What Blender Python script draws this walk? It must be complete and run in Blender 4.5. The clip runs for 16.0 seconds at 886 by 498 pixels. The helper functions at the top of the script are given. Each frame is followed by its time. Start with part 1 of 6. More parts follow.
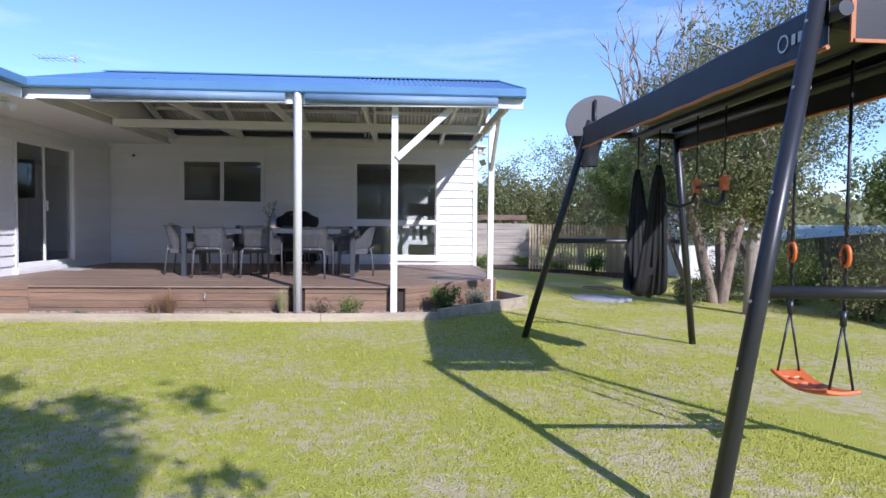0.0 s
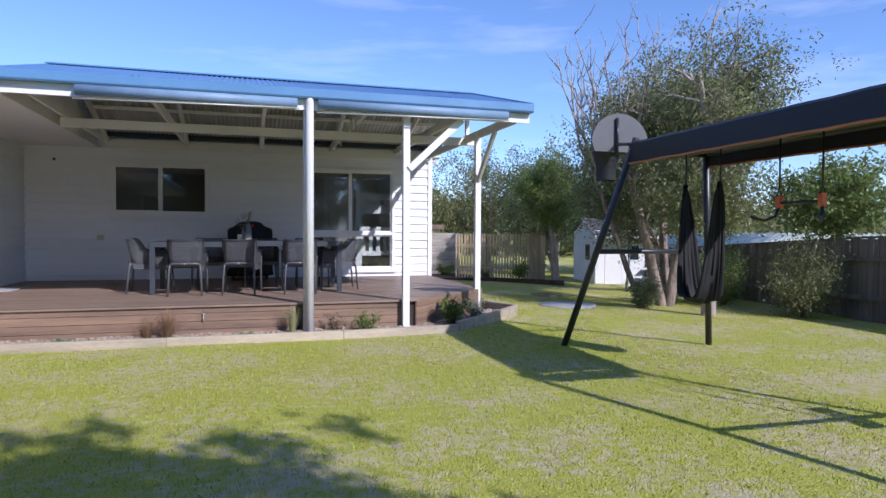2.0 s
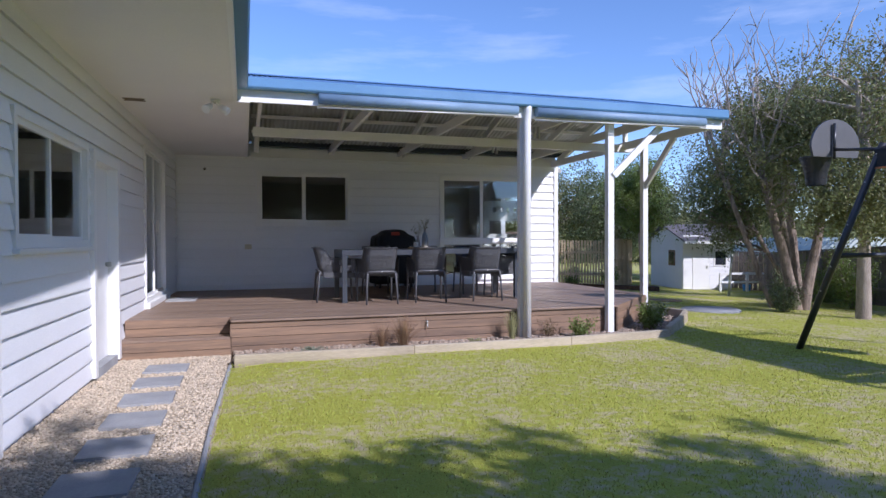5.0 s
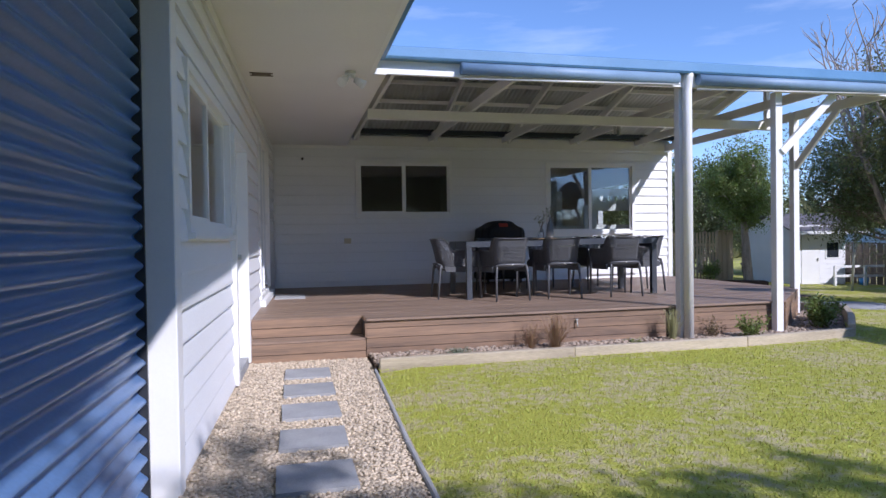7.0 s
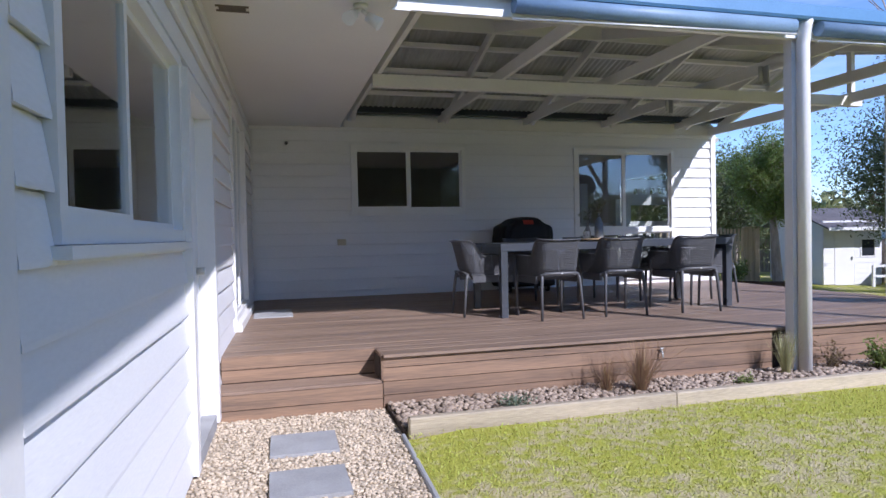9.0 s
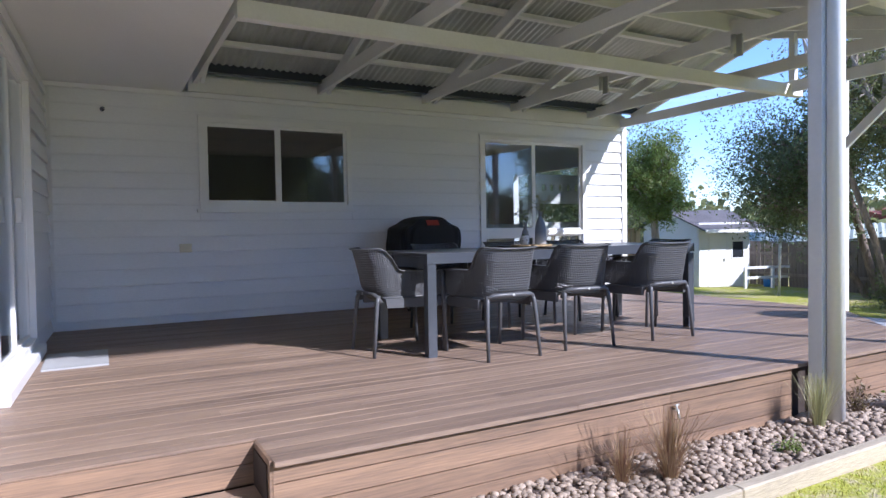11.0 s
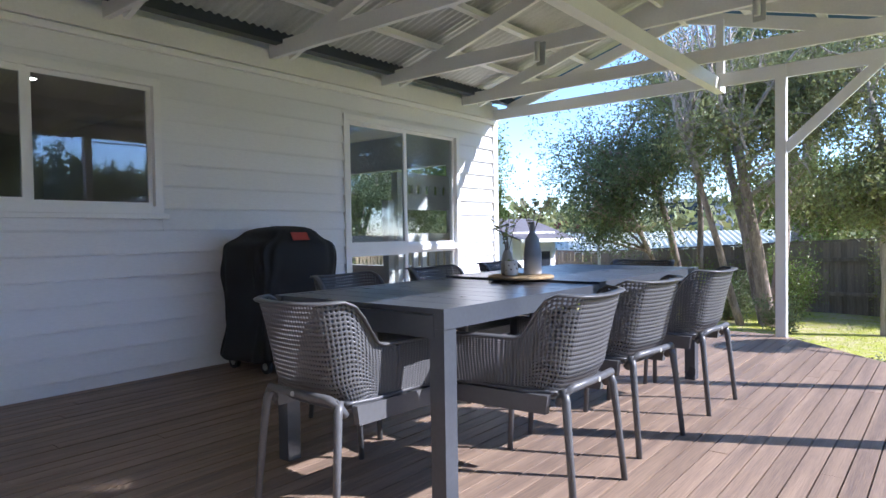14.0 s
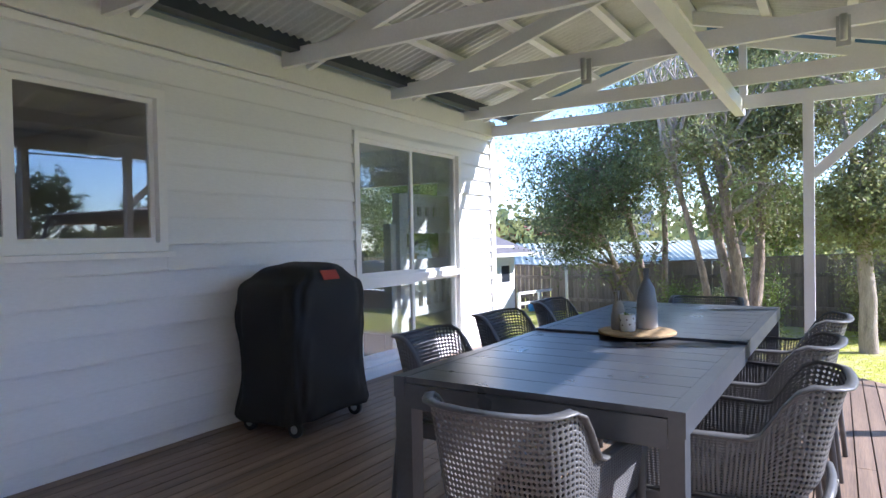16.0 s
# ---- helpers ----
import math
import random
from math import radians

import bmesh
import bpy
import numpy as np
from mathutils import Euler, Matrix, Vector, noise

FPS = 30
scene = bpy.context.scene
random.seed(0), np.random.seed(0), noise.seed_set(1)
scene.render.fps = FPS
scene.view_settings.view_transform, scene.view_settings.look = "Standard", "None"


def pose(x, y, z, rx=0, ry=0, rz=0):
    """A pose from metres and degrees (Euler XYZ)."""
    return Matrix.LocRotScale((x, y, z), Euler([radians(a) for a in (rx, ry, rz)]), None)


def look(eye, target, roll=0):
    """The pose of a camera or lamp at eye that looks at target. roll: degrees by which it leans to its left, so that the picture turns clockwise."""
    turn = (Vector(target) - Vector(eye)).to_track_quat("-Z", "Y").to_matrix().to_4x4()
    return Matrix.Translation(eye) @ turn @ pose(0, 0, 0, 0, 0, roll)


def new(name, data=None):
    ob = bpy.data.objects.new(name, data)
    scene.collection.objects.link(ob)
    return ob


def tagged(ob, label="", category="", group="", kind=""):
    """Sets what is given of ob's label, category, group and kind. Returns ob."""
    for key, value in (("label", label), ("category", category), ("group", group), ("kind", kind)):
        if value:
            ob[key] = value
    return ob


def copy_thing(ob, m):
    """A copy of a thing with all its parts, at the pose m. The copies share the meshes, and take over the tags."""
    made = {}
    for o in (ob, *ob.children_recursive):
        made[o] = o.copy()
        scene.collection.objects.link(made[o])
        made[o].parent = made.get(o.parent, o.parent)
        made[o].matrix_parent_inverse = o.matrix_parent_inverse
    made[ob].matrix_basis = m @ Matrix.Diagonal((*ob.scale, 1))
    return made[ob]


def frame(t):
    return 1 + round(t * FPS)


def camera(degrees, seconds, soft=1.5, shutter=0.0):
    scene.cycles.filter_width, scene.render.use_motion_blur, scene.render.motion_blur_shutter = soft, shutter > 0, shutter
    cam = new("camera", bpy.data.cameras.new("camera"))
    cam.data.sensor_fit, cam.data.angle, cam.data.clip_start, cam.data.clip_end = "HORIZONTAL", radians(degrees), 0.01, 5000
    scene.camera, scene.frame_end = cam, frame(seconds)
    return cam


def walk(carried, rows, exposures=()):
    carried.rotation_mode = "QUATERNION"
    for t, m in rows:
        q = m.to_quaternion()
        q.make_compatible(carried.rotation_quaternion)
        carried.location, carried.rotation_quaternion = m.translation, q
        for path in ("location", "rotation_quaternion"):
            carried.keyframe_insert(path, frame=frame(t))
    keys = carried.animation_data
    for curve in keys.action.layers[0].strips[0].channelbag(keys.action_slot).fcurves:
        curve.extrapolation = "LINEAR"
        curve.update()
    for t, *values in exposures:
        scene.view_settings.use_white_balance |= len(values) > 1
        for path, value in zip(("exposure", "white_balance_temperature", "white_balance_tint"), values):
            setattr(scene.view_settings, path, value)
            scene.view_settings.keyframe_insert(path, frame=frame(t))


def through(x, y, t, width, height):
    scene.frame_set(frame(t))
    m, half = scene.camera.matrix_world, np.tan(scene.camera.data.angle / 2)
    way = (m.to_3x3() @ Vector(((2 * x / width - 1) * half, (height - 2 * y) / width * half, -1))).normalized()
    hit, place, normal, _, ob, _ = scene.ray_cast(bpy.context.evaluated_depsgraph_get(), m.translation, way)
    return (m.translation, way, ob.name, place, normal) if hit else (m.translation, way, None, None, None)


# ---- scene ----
cam = camera(69.8, 16.0)
PATH = [
    (0, (0.134, 0.172, 1.285), (0.264, 2.166, 1.202), 0.6),
    (0.5, (-0.422, 0.179, 1.357), (-0.016, 2.136, 1.271), 0.4),
    (1, (-0.901, 0.356, 1.297), (-0.388, 2.288, 1.231), 0.6),
    (1.5, (-1.463, 0.48, 1.315), (-0.902, 2.398, 1.253), 0.3),
    (2, (-1.977, 0.599, 1.317), (-1.399, 2.513, 1.263), 0.3),
    (2.5, (-2.517, 0.785, 1.28), (-1.923, 2.694, 1.23), 0.1),
    (3, (-2.998, 0.918, 1.268), (-2.39, 2.822, 1.222), 0.1),
    (3.5, (-3.426, 1.049, 1.28), (-2.802, 2.949, 1.238), -0.0),
    (4, (-3.853, 1.185, 1.278), (-3.208, 3.078, 1.242), -0.1),
    (4.5, (-4.333, 1.277, 1.311), (-3.694, 3.172, 1.277), -0.1),
    (5, (-4.728, 1.391, 1.297), (-4.131, 3.3, 1.268), -0.2),
    (5.2, (-4.847, 1.487, 1.293), (-4.284, 3.406, 1.261), -0.4),
    (7.5, (-5.68, 2.926, 1.187), (-5.22, 4.872, 1.154), -0.9),
    (8, (-5.693, 3.418, 1.188), (-5.204, 5.357, 1.152), -0.7),
    (8.2, (-5.688, 3.65, 1.196), (-5.194, 5.588, 1.159), -0.8),
    (10.3, (-5.55, 5.674, 1.319), (-4.805, 7.529, 1.258), -1.2),
    (10.5, (-5.527, 5.918, 1.302), (-4.713, 7.744, 1.245), -1.0),
    (11, (-5.483, 6.442, 1.313), (-4.53, 8.199, 1.257), -1.0),
    (11.5, (-5.445, 6.887, 1.313), (-4.373, 8.574, 1.26), -1.0),
    (12, (-5.387, 7.384, 1.322), (-4.206, 8.997, 1.267), -1.0),
    (12.5, (-5.34, 7.838, 1.318), (-4.095, 9.402, 1.268), -1.0),
    (13, (-5.281, 8.303, 1.326), (-3.929, 9.776, 1.276), -1.0),
    (13.5, (-5.203, 8.74, 1.345), (-3.748, 10.112, 1.297), -0.9),
    (14, (-5.159, 9.122, 1.428), (-3.603, 10.378, 1.376), -0.9),
    (14.5, (-5.125, 9.368, 1.542), (-3.488, 10.516, 1.488), -1.1),
    (15, (-5.098, 9.607, 1.659), (-3.41, 10.68, 1.605), -1.1),
    (15.5, (-5.128, 9.895, 1.663), (-3.431, 10.952, 1.619), -1.2),
    (16, (-5.233, 10.194, 1.653), (-3.534, 11.248, 1.616), -1.1),
]
walk(cam, [(t, look(eye, target, roll)) for t, eye, target, roll in PATH],
     [(0, 0.84, 5500, 24), (1.5, 0.66, 5500, 24), (3.5, 0.60, 5500, 24), (7.5, 0.62, 5500, 23), (10.5, 1.15, 5400, 22), (12.5, 1.62, 5400, 20), (15, 1.98, 5550, 20), (16, 2.08, 5550, 20)])

# ---- world, sun ----
SUN_EL, SUN_AZ = radians(34), radians(152)     # azimuth clockwise from +y
world = bpy.data.worlds.new("world")
scene.world = world
world.use_nodes = True
wn = world.node_tree
wn.nodes.clear()
w_out = wn.nodes.new("ShaderNodeOutputWorld")
w_bg = wn.nodes.new("ShaderNodeBackground")
w_sky = wn.nodes.new("ShaderNodeTexSky")
w_sky.sky_type = "NISHITA"
w_sky.sun_disc = False
w_sky.sun_elevation, w_sky.sun_rotation = SUN_EL, SUN_AZ
w_sky.air_density, w_sky.dust_density, w_sky.ozone_density = 1.0, 0.0, 4.0
w_sky.altitude = 800
w_tc = wn.nodes.new("ShaderNodeTexCoord")
w_map = wn.nodes.new("ShaderNodeMapping")
w_map.inputs["Scale"].default_value = (1.0, 1.6, 7.0)
w_cloud = wn.nodes.new("ShaderNodeTexNoise")
w_cloud.inputs["Scale"].default_value, w_cloud.inputs["Detail"].default_value, w_cloud.inputs["Roughness"].default_value = 2.2, 7, 0.6
w_rng = wn.nodes.new("ShaderNodeMapRange")
w_rng.inputs[1].default_value, w_rng.inputs[2].default_value, w_rng.inputs[4].default_value = 0.52, 0.8, 0.34
w_mix = wn.nodes.new("ShaderNodeMix")
w_mix.data_type = "RGBA"
w_mix.inputs[7].default_value = (6.5, 6.8, 7.2, 1)     # thin white streaks of cloud
wn.links.new(w_tc.outputs["Generated"], w_map.inputs[0])
wn.links.new(w_map.outputs[0], w_cloud.inputs["Vector"])
wn.links.new(w_cloud.outputs[0], w_rng.inputs[0])
wn.links.new(w_rng.outputs[0], w_mix.inputs[0])
wn.links.new(w_sky.outputs[0], w_mix.inputs[6])
wn.links.new(w_mix.outputs[2], w_bg.inputs[0])
wn.links.new(w_bg.outputs[0], w_out.inputs[0])
w_bg.inputs[1].default_value = 0.115
sun_data = bpy.data.lights.new("sun", "SUN")
sun_data.energy, sun_data.angle, sun_data.color = 3.2, radians(0.6), (1.0, 0.93, 0.82)
sun = new("sun", sun_data)
SUN_DIR = Vector((math.sin(SUN_AZ) * math.cos(SUN_EL), math.cos(SUN_AZ) * math.cos(SUN_EL), math.sin(SUN_EL)))
sun.matrix_world = look(SUN_DIR * 30, (0, 0, 0))


# ---- mesh helpers ----
def box(bm, x0, x1, y0, y1, z0, z1, m=None):
    vs = [bm.verts.new((x, y, z)) for x in (x0, x1) for y in (y0, y1) for z in (z0, z1)]
    for a in ((0, 1, 3, 2), (4, 6, 7, 5), (0, 4, 5, 1), (2, 3, 7, 6), (0, 2, 6, 4), (1, 5, 7, 3)):
        bm.faces.new([vs[i] for i in a])
    if m is not None:
        bmesh.ops.transform(bm, matrix=m, verts=vs)
    return vs


def frame_to(a, b):
    a, b = Vector(a), Vector(b)
    return Matrix.Translation(a) @ (b - a).to_track_quat("Z", "Y").to_matrix().to_4x4(), (b - a).length


def bar(bm, a, b, w, h):
    """A square bar from a to b."""
    m, n = frame_to(a, b)
    return box(bm, -w / 2, w / 2, -h / 2, h / 2, 0, n, m)


def rod(bm, a, b, r, r2=None, seg=12, caps=True):
    m, n = frame_to(a, b)
    r2 = r if r2 is None else r2
    v = bmesh.ops.create_cone(bm, cap_ends=caps, segments=seg, radius1=r, radius2=r2, depth=n, matrix=m @ Matrix.Translation((0, 0, n / 2)))
    for vert in v["verts"]:
        for f in vert.link_faces:
            if len(f.verts) == 4:
                f.smooth = True


def tube(bm, pts, r, seg=8, taper=None):
    """A round tube through points."""
    pts = [Vector(p) for p in pts]
    rings = []
    for i, p in enumerate(pts):
        d = (pts[min(i + 1, len(pts) - 1)] - pts[max(i - 1, 0)]).normalized()
        q = d.to_track_quat("Z", "Y").to_matrix()
        rr = r if taper is None else r * (1 + (taper - 1) * i / (len(pts) - 1))
        rings.append([bm.verts.new(p + q @ Vector((math.cos(a) * rr, math.sin(a) * rr, 0))) for a in [2 * math.pi * k / seg for k in range(seg)]])
    for a, b in zip(rings, rings[1:]):
        off = min(range(seg), key=lambda o: sum((a[k].co - b[(k + o) % seg].co).length for k in range(0, seg, 2)))
        for k in range(seg):
            bm.faces.new((a[k], a[(k + 1) % seg], b[(k + 1 + off) % seg], b[(k + off) % seg])).smooth = True
    bm.faces.new(rings[0][::-1])
    bm.faces.new(rings[-1])


def prism(bm, outline, axis, a, b):
    """Extrude a 2D outline along an axis from a to b."""
    def at(p, v):
        return {"x": (v, p[0], p[1]), "y": (p[0], v, p[1]), "z": (p[0], p[1], v)}[axis]
    lo = [bm.verts.new(at(p, a)) for p in outline]
    hi = [bm.verts.new(at(p, b)) for p in outline]
    n = len(outline)
    bm.faces.new(lo)
    bm.faces.new(hi[::-1])
    for i in range(n):
        bm.faces.new((lo[i], hi[i], hi[(i + 1) % n], lo[(i + 1) % n]))
    return lo + hi


def lathe(bm, profile, seg=20, centre=(0, 0, 0)):
    cx, cy, cz = centre
    rings = [[bm.verts.new((cx + r * math.cos(2 * math.pi * k / seg), cy + r * math.sin(2 * math.pi * k / seg), cz + z)) for k in range(seg)] for r, z in profile]
    for a, b in zip(rings, rings[1:]):
        for k in range(seg):
            bm.faces.new((a[k], a[(k + 1) % seg], b[(k + 1) % seg], b[k])).smooth = True
    bm.faces.new(rings[0][::-1])
    bm.faces.new(rings[-1])


def mesh_of(name, bm, material, bevel=0.0):
    if bevel:
        es = [e for e in bm.edges if len(e.link_faces) == 2 and e.calc_face_angle(0) > 0.6]
        bmesh.ops.bevel(bm, geom=es, offset=bevel, segments=1, affect="EDGES", profile=0.5)
    bmesh.ops.recalc_face_normals(bm, faces=bm.faces)
    me = bpy.data.meshes.new(name)
    bm.to_mesh(me)
    bm.free()
    me.materials.append(material)
    return me


def part(name, bm, material, parent=None, label="", bevel=0.0):
    ob = new(name, mesh_of(name, bm, material, bevel))
    ob.parent = parent
    if label:
        tagged(ob, label)
    return ob


def thing(name, label, category, group="", kind="", at=None):
    ob = new(name)
    if at is not None:
        ob.matrix_world = at
    return tagged(ob, label, category, group, kind)


def solid(name, bm, material, label, category, kind="", bevel=0.0, group=""):
    return tagged(part(name, bm, material, None, "", bevel), label, category, group, kind)


def piece(name, me, parent, m=None):
    ob = new(name, me)
    ob.parent = parent
    if m is not None:
        ob.matrix_basis = m
    return ob


def B():
    return bmesh.new()


# ---- materials ----
def mat(name, colour, rough=0.6, metal=0.0, vary=0.12, scale=3.0, fine=60.0, bump=0.1, per_object=0.0, per_island=0.0, stretch=(1, 1, 1), dark=None, spec=0.5, coat=0.0, dist=0.01):
    m = bpy.data.materials.new(name)
    m.use_nodes = True
    nt = m.node_tree
    nd, ln = nt.nodes, nt.links
    bsdf = nd["Principled BSDF"]
    bsdf.inputs["Roughness"].default_value = rough
    bsdf.inputs["Metallic"].default_value = metal
    bsdf.inputs["Specular IOR Level"].default_value = spec
    bsdf.inputs["Coat Weight"].default_value = coat
    tc = nd.new("ShaderNodeTexCoord")
    mp = nd.new("ShaderNodeMapping")
    mp.inputs["Scale"].default_value = stretch
    ln.new(tc.outputs["Object"], mp.inputs["Vector"])
    n1 = nd.new("ShaderNodeTexNoise")
    n1.inputs["Scale"].default_value = scale
    n1.inputs["Detail"].default_value = 5
    n2 = nd.new("ShaderNodeTexNoise")
    n2.inputs["Scale"].default_value = fine
    n2.inputs["Detail"].default_value = 4
    ln.new(mp.outputs[0], n1.inputs["Vector"])
    ln.new(mp.outputs[0], n2.inputs["Vector"])
    mix = nd.new("ShaderNodeMix")
    mix.data_type = "RGBA"
    ramp = nd.new("ShaderNodeMapRange")
    ramp.inputs[1].default_value, ramp.inputs[2].default_value = 0.32, 0.68
    add = nd.new("ShaderNodeMath")
    add.operation = "MULTIPLY_ADD"
    add.inputs[1].default_value = 0.4
    ln.new(n2.outputs[0], add.inputs[0])
    sc = nd.new("ShaderNodeMath")
    sc.operation = "MULTIPLY"
    sc.inputs[1].default_value = 0.6
    ln.new(n1.outputs[0], sc.inputs[0])
    ln.new(sc.outputs[0], add.inputs[2])
    ln.new(add.outputs[0], ramp.inputs[0])
    c2 = dark if dark else tuple(c * (1 - 2 * vary) for c in colour)
    c1 = tuple(min(1, c * (1 + vary)) for c in colour)
    mix.inputs[6].default_value = (*c2, 1)
    mix.inputs[7].default_value = (*c1, 1)
    ln.new(ramp.outputs[0], mix.inputs[0])
    colour_out = mix.outputs[2]
    for amount, node, sock in ((per_object, "ShaderNodeObjectInfo", "Random"), (per_island, "ShaderNodeNewGeometry", "Random Per Island")):
        if amount:
            oi = nd.new(node)
            mr = nd.new("ShaderNodeMapRange")
            mr.inputs[3].default_value, mr.inputs[4].default_value = 1 - amount, 1 + amount
            ln.new(oi.outputs[sock], mr.inputs[0])
            hsv = nd.new("ShaderNodeHueSaturation")
            ln.new(mr.outputs[0], hsv.inputs["Value"])
            ln.new(colour_out, hsv.inputs["Color"])
            colour_out = hsv.outputs[0]
    ln.new(colour_out, bsdf.inputs["Base Color"])
    rr = nd.new("ShaderNodeMapRange")
    rr.inputs[3].default_value, rr.inputs[4].default_value = max(0.02, rough - 0.08), min(1, rough + 0.08)
    ln.new(n1.outputs[0], rr.inputs[0])
    ln.new(rr.outputs[0], bsdf.inputs["Roughness"])
    if bump:
        bp = nd.new("ShaderNodeBump")
        bp.inputs["Strength"].default_value = bump
        bp.inputs["Distance"].default_value = dist
        ln.new(n2.outputs[0], bp.inputs["Height"])
        ln.new(bp.outputs[0], bsdf.inputs["Normal"])
    return m


WHITE = mat("white_paint", (0.80, 0.80, 0.79), 0.45, vary=0.03, scale=1.2, fine=40, bump=0.06)
BOARD = mat("weatherboard_paint", (0.82, 0.825, 0.835), 0.5, vary=0.035, scale=1.5, fine=90, bump=0.12, per_object=0.015, stretch=(0.3, 1, 1))
TRIM = mat("white_trim", (0.84, 0.84, 0.83), 0.35, vary=0.02, bump=0.03)
SOFFIT = mat("soffit_paint", (0.80, 0.79, 0.77), 0.7, vary=0.03, scale=0.8, bump=0.04)
CREAM = mat("cream_beam_paint", (0.80, 0.79, 0.75), 0.5, vary=0.04, scale=2, bump=0.08)
DECK = mat("oiled_hardwood", (0.285, 0.203, 0.142), 0.5, vary=0.3, scale=2.2, fine=26, bump=0.3, per_object=0.13, stretch=(0.25, 6, 6), dark=(0.14, 0.10, 0.08), dist=0.004)
DECKFACE = mat("hardwood_fascia", (0.26, 0.165, 0.10), 0.55, vary=0.35, scale=2.2, fine=26, bump=0.25, per_object=0.15, stretch=(0.25, 6, 6), dark=(0.12, 0.085, 0.065), dist=0.004)
BLUE = mat("blue_coated_steel", (0.12, 0.26, 0.44), 0.32, vary=0.06, scale=2, bump=0.02, spec=0.6)
ROOFBLUE = mat("blue_roof_steel", (0.10, 0.22, 0.42), 0.3, vary=0.08, scale=1, bump=0.02, spec=0.6)
BLUEWALL = mat("blue_wall_steel", (0.11, 0.20, 0.38), 0.3, vary=0.1, scale=1.2, bump=0.02)
# back gutter's blue taken near black: shade under the verandah roof is in the colour
SHADEGUT = mat("shaded_gutter", (0.025, 0.035, 0.05), 0.4, bump=0.02)
ROLLBLUE = mat("blue_blind_fabric", (0.20, 0.30, 0.42), 0.5, vary=0.08, scale=4, bump=0.08)
ZINC = mat("galvanised_steel", (0.52, 0.53, 0.50), 0.45, 0.35, vary=0.1, scale=2, bump=0.03)
BLACKM = mat("black_powder_coat", (0.03, 0.032, 0.036), 0.35, vary=0.1, bump=0.03)
CHARCOAL = mat("charcoal_plastic", (0.095, 0.098, 0.104), 0.42, vary=0.08, bump=0.05)
TABLEM = mat("charcoal_table", (0.062, 0.070, 0.084), 0.30, vary=0.1, scale=4, bump=0.06, per_object=0.05)
CLOTHBLK = mat("black_cover_fabric", (0.012, 0.012, 0.013), 0.75, vary=0.2, scale=5, fine=220, bump=0.3)
GREYFENCE = mat("weathered_paling", (0.24, 0.205, 0.17), 0.85, vary=0.25, scale=2, fine=30, bump=0.4, per_object=0.2, stretch=(6, 6, 0.5), dark=(0.12, 0.10, 0.085))
PINE = mat("pine_sleeper", (0.47, 0.40, 0.29), 0.75, vary=0.2, scale=2, fine=30, bump=0.3, per_object=0.12, stretch=(0.5, 5, 5))
CONC = mat("grey_paver", (0.36, 0.365, 0.37), 0.85, vary=0.12, scale=4, fine=120, bump=0.25, per_object=0.06)
BARK = mat("bark", (0.31, 0.245, 0.195), 0.9, vary=0.3, scale=4, fine=22, bump=0.6, stretch=(3, 3, 0.6), dark=(0.10, 0.075, 0.06), dist=0.03)
BARKPALE = mat("pale_bark", (0.40, 0.34, 0.28), 0.85, vary=0.25, scale=4, fine=25, bump=0.5, stretch=(3, 3, 0.7), dark=(0.2, 0.165, 0.135), dist=0.02)
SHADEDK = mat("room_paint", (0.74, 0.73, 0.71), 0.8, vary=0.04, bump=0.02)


def leaf_material(name, colour, vary=0.35, through=0.35):
    m = bpy.data.materials.new(name)
    m.use_nodes = True
    nd, ln = m.node_tree.nodes, m.node_tree.links
    bsdf = nd["Principled BSDF"]
    bsdf.inputs["Roughness"].default_value = 0.5
    geo = nd.new("ShaderNodeNewGeometry")
    ramp = nd.new("ShaderNodeMapRange")
    ramp.inputs[3].default_value, ramp.inputs[4].default_value = 1 - vary, 1 + vary
    ln.new(geo.outputs["Random Per Island"], ramp.inputs[0])
    hsv = nd.new("ShaderNodeHueSaturation")
    hsv.inputs["Color"].default_value = (*colour, 1)
    ln.new(ramp.outputs[0], hsv.inputs["Value"])
    hue = nd.new("ShaderNodeMapRange")
    hue.inputs[3].default_value, hue.inputs[4].default_value = 0.475, 0.525
    ln.new(geo.outputs["Random Per Island"], hue.inputs[0])
    ln.new(hue.outputs[0], hsv.inputs["Hue"])
    ln.new(hsv.outputs[0], bsdf.inputs["Base Color"])
    tr = nd.new("ShaderNodeBsdfTranslucent")
    ln.new(hsv.outputs[0], tr.inputs[0])
    mx = nd.new("ShaderNodeMixShader")
    mx.inputs[0].default_value = through
    ln.new(bsdf.outputs[0], mx.inputs[1])
    ln.new(tr.outputs[0], mx.inputs[2])
    ln.new(mx.outputs[0], nd["Material Output"].inputs[0])
    return m


LEAF = leaf_material("olive_leaf", (0.23, 0.24, 0.095), 0.35, 0.45)
LEAFDK = leaf_material("dark_leaf", (0.15, 0.18, 0.08), 0.4, 0.42)
LEAFYEL = leaf_material("bright_leaf", (0.19, 0.245, 0.06))
LEAFRED = leaf_material("rusty_leaf", (0.15, 0.11, 0.05))
LEAFSILVER = leaf_material("silver_leaf", (0.20, 0.25, 0.17))


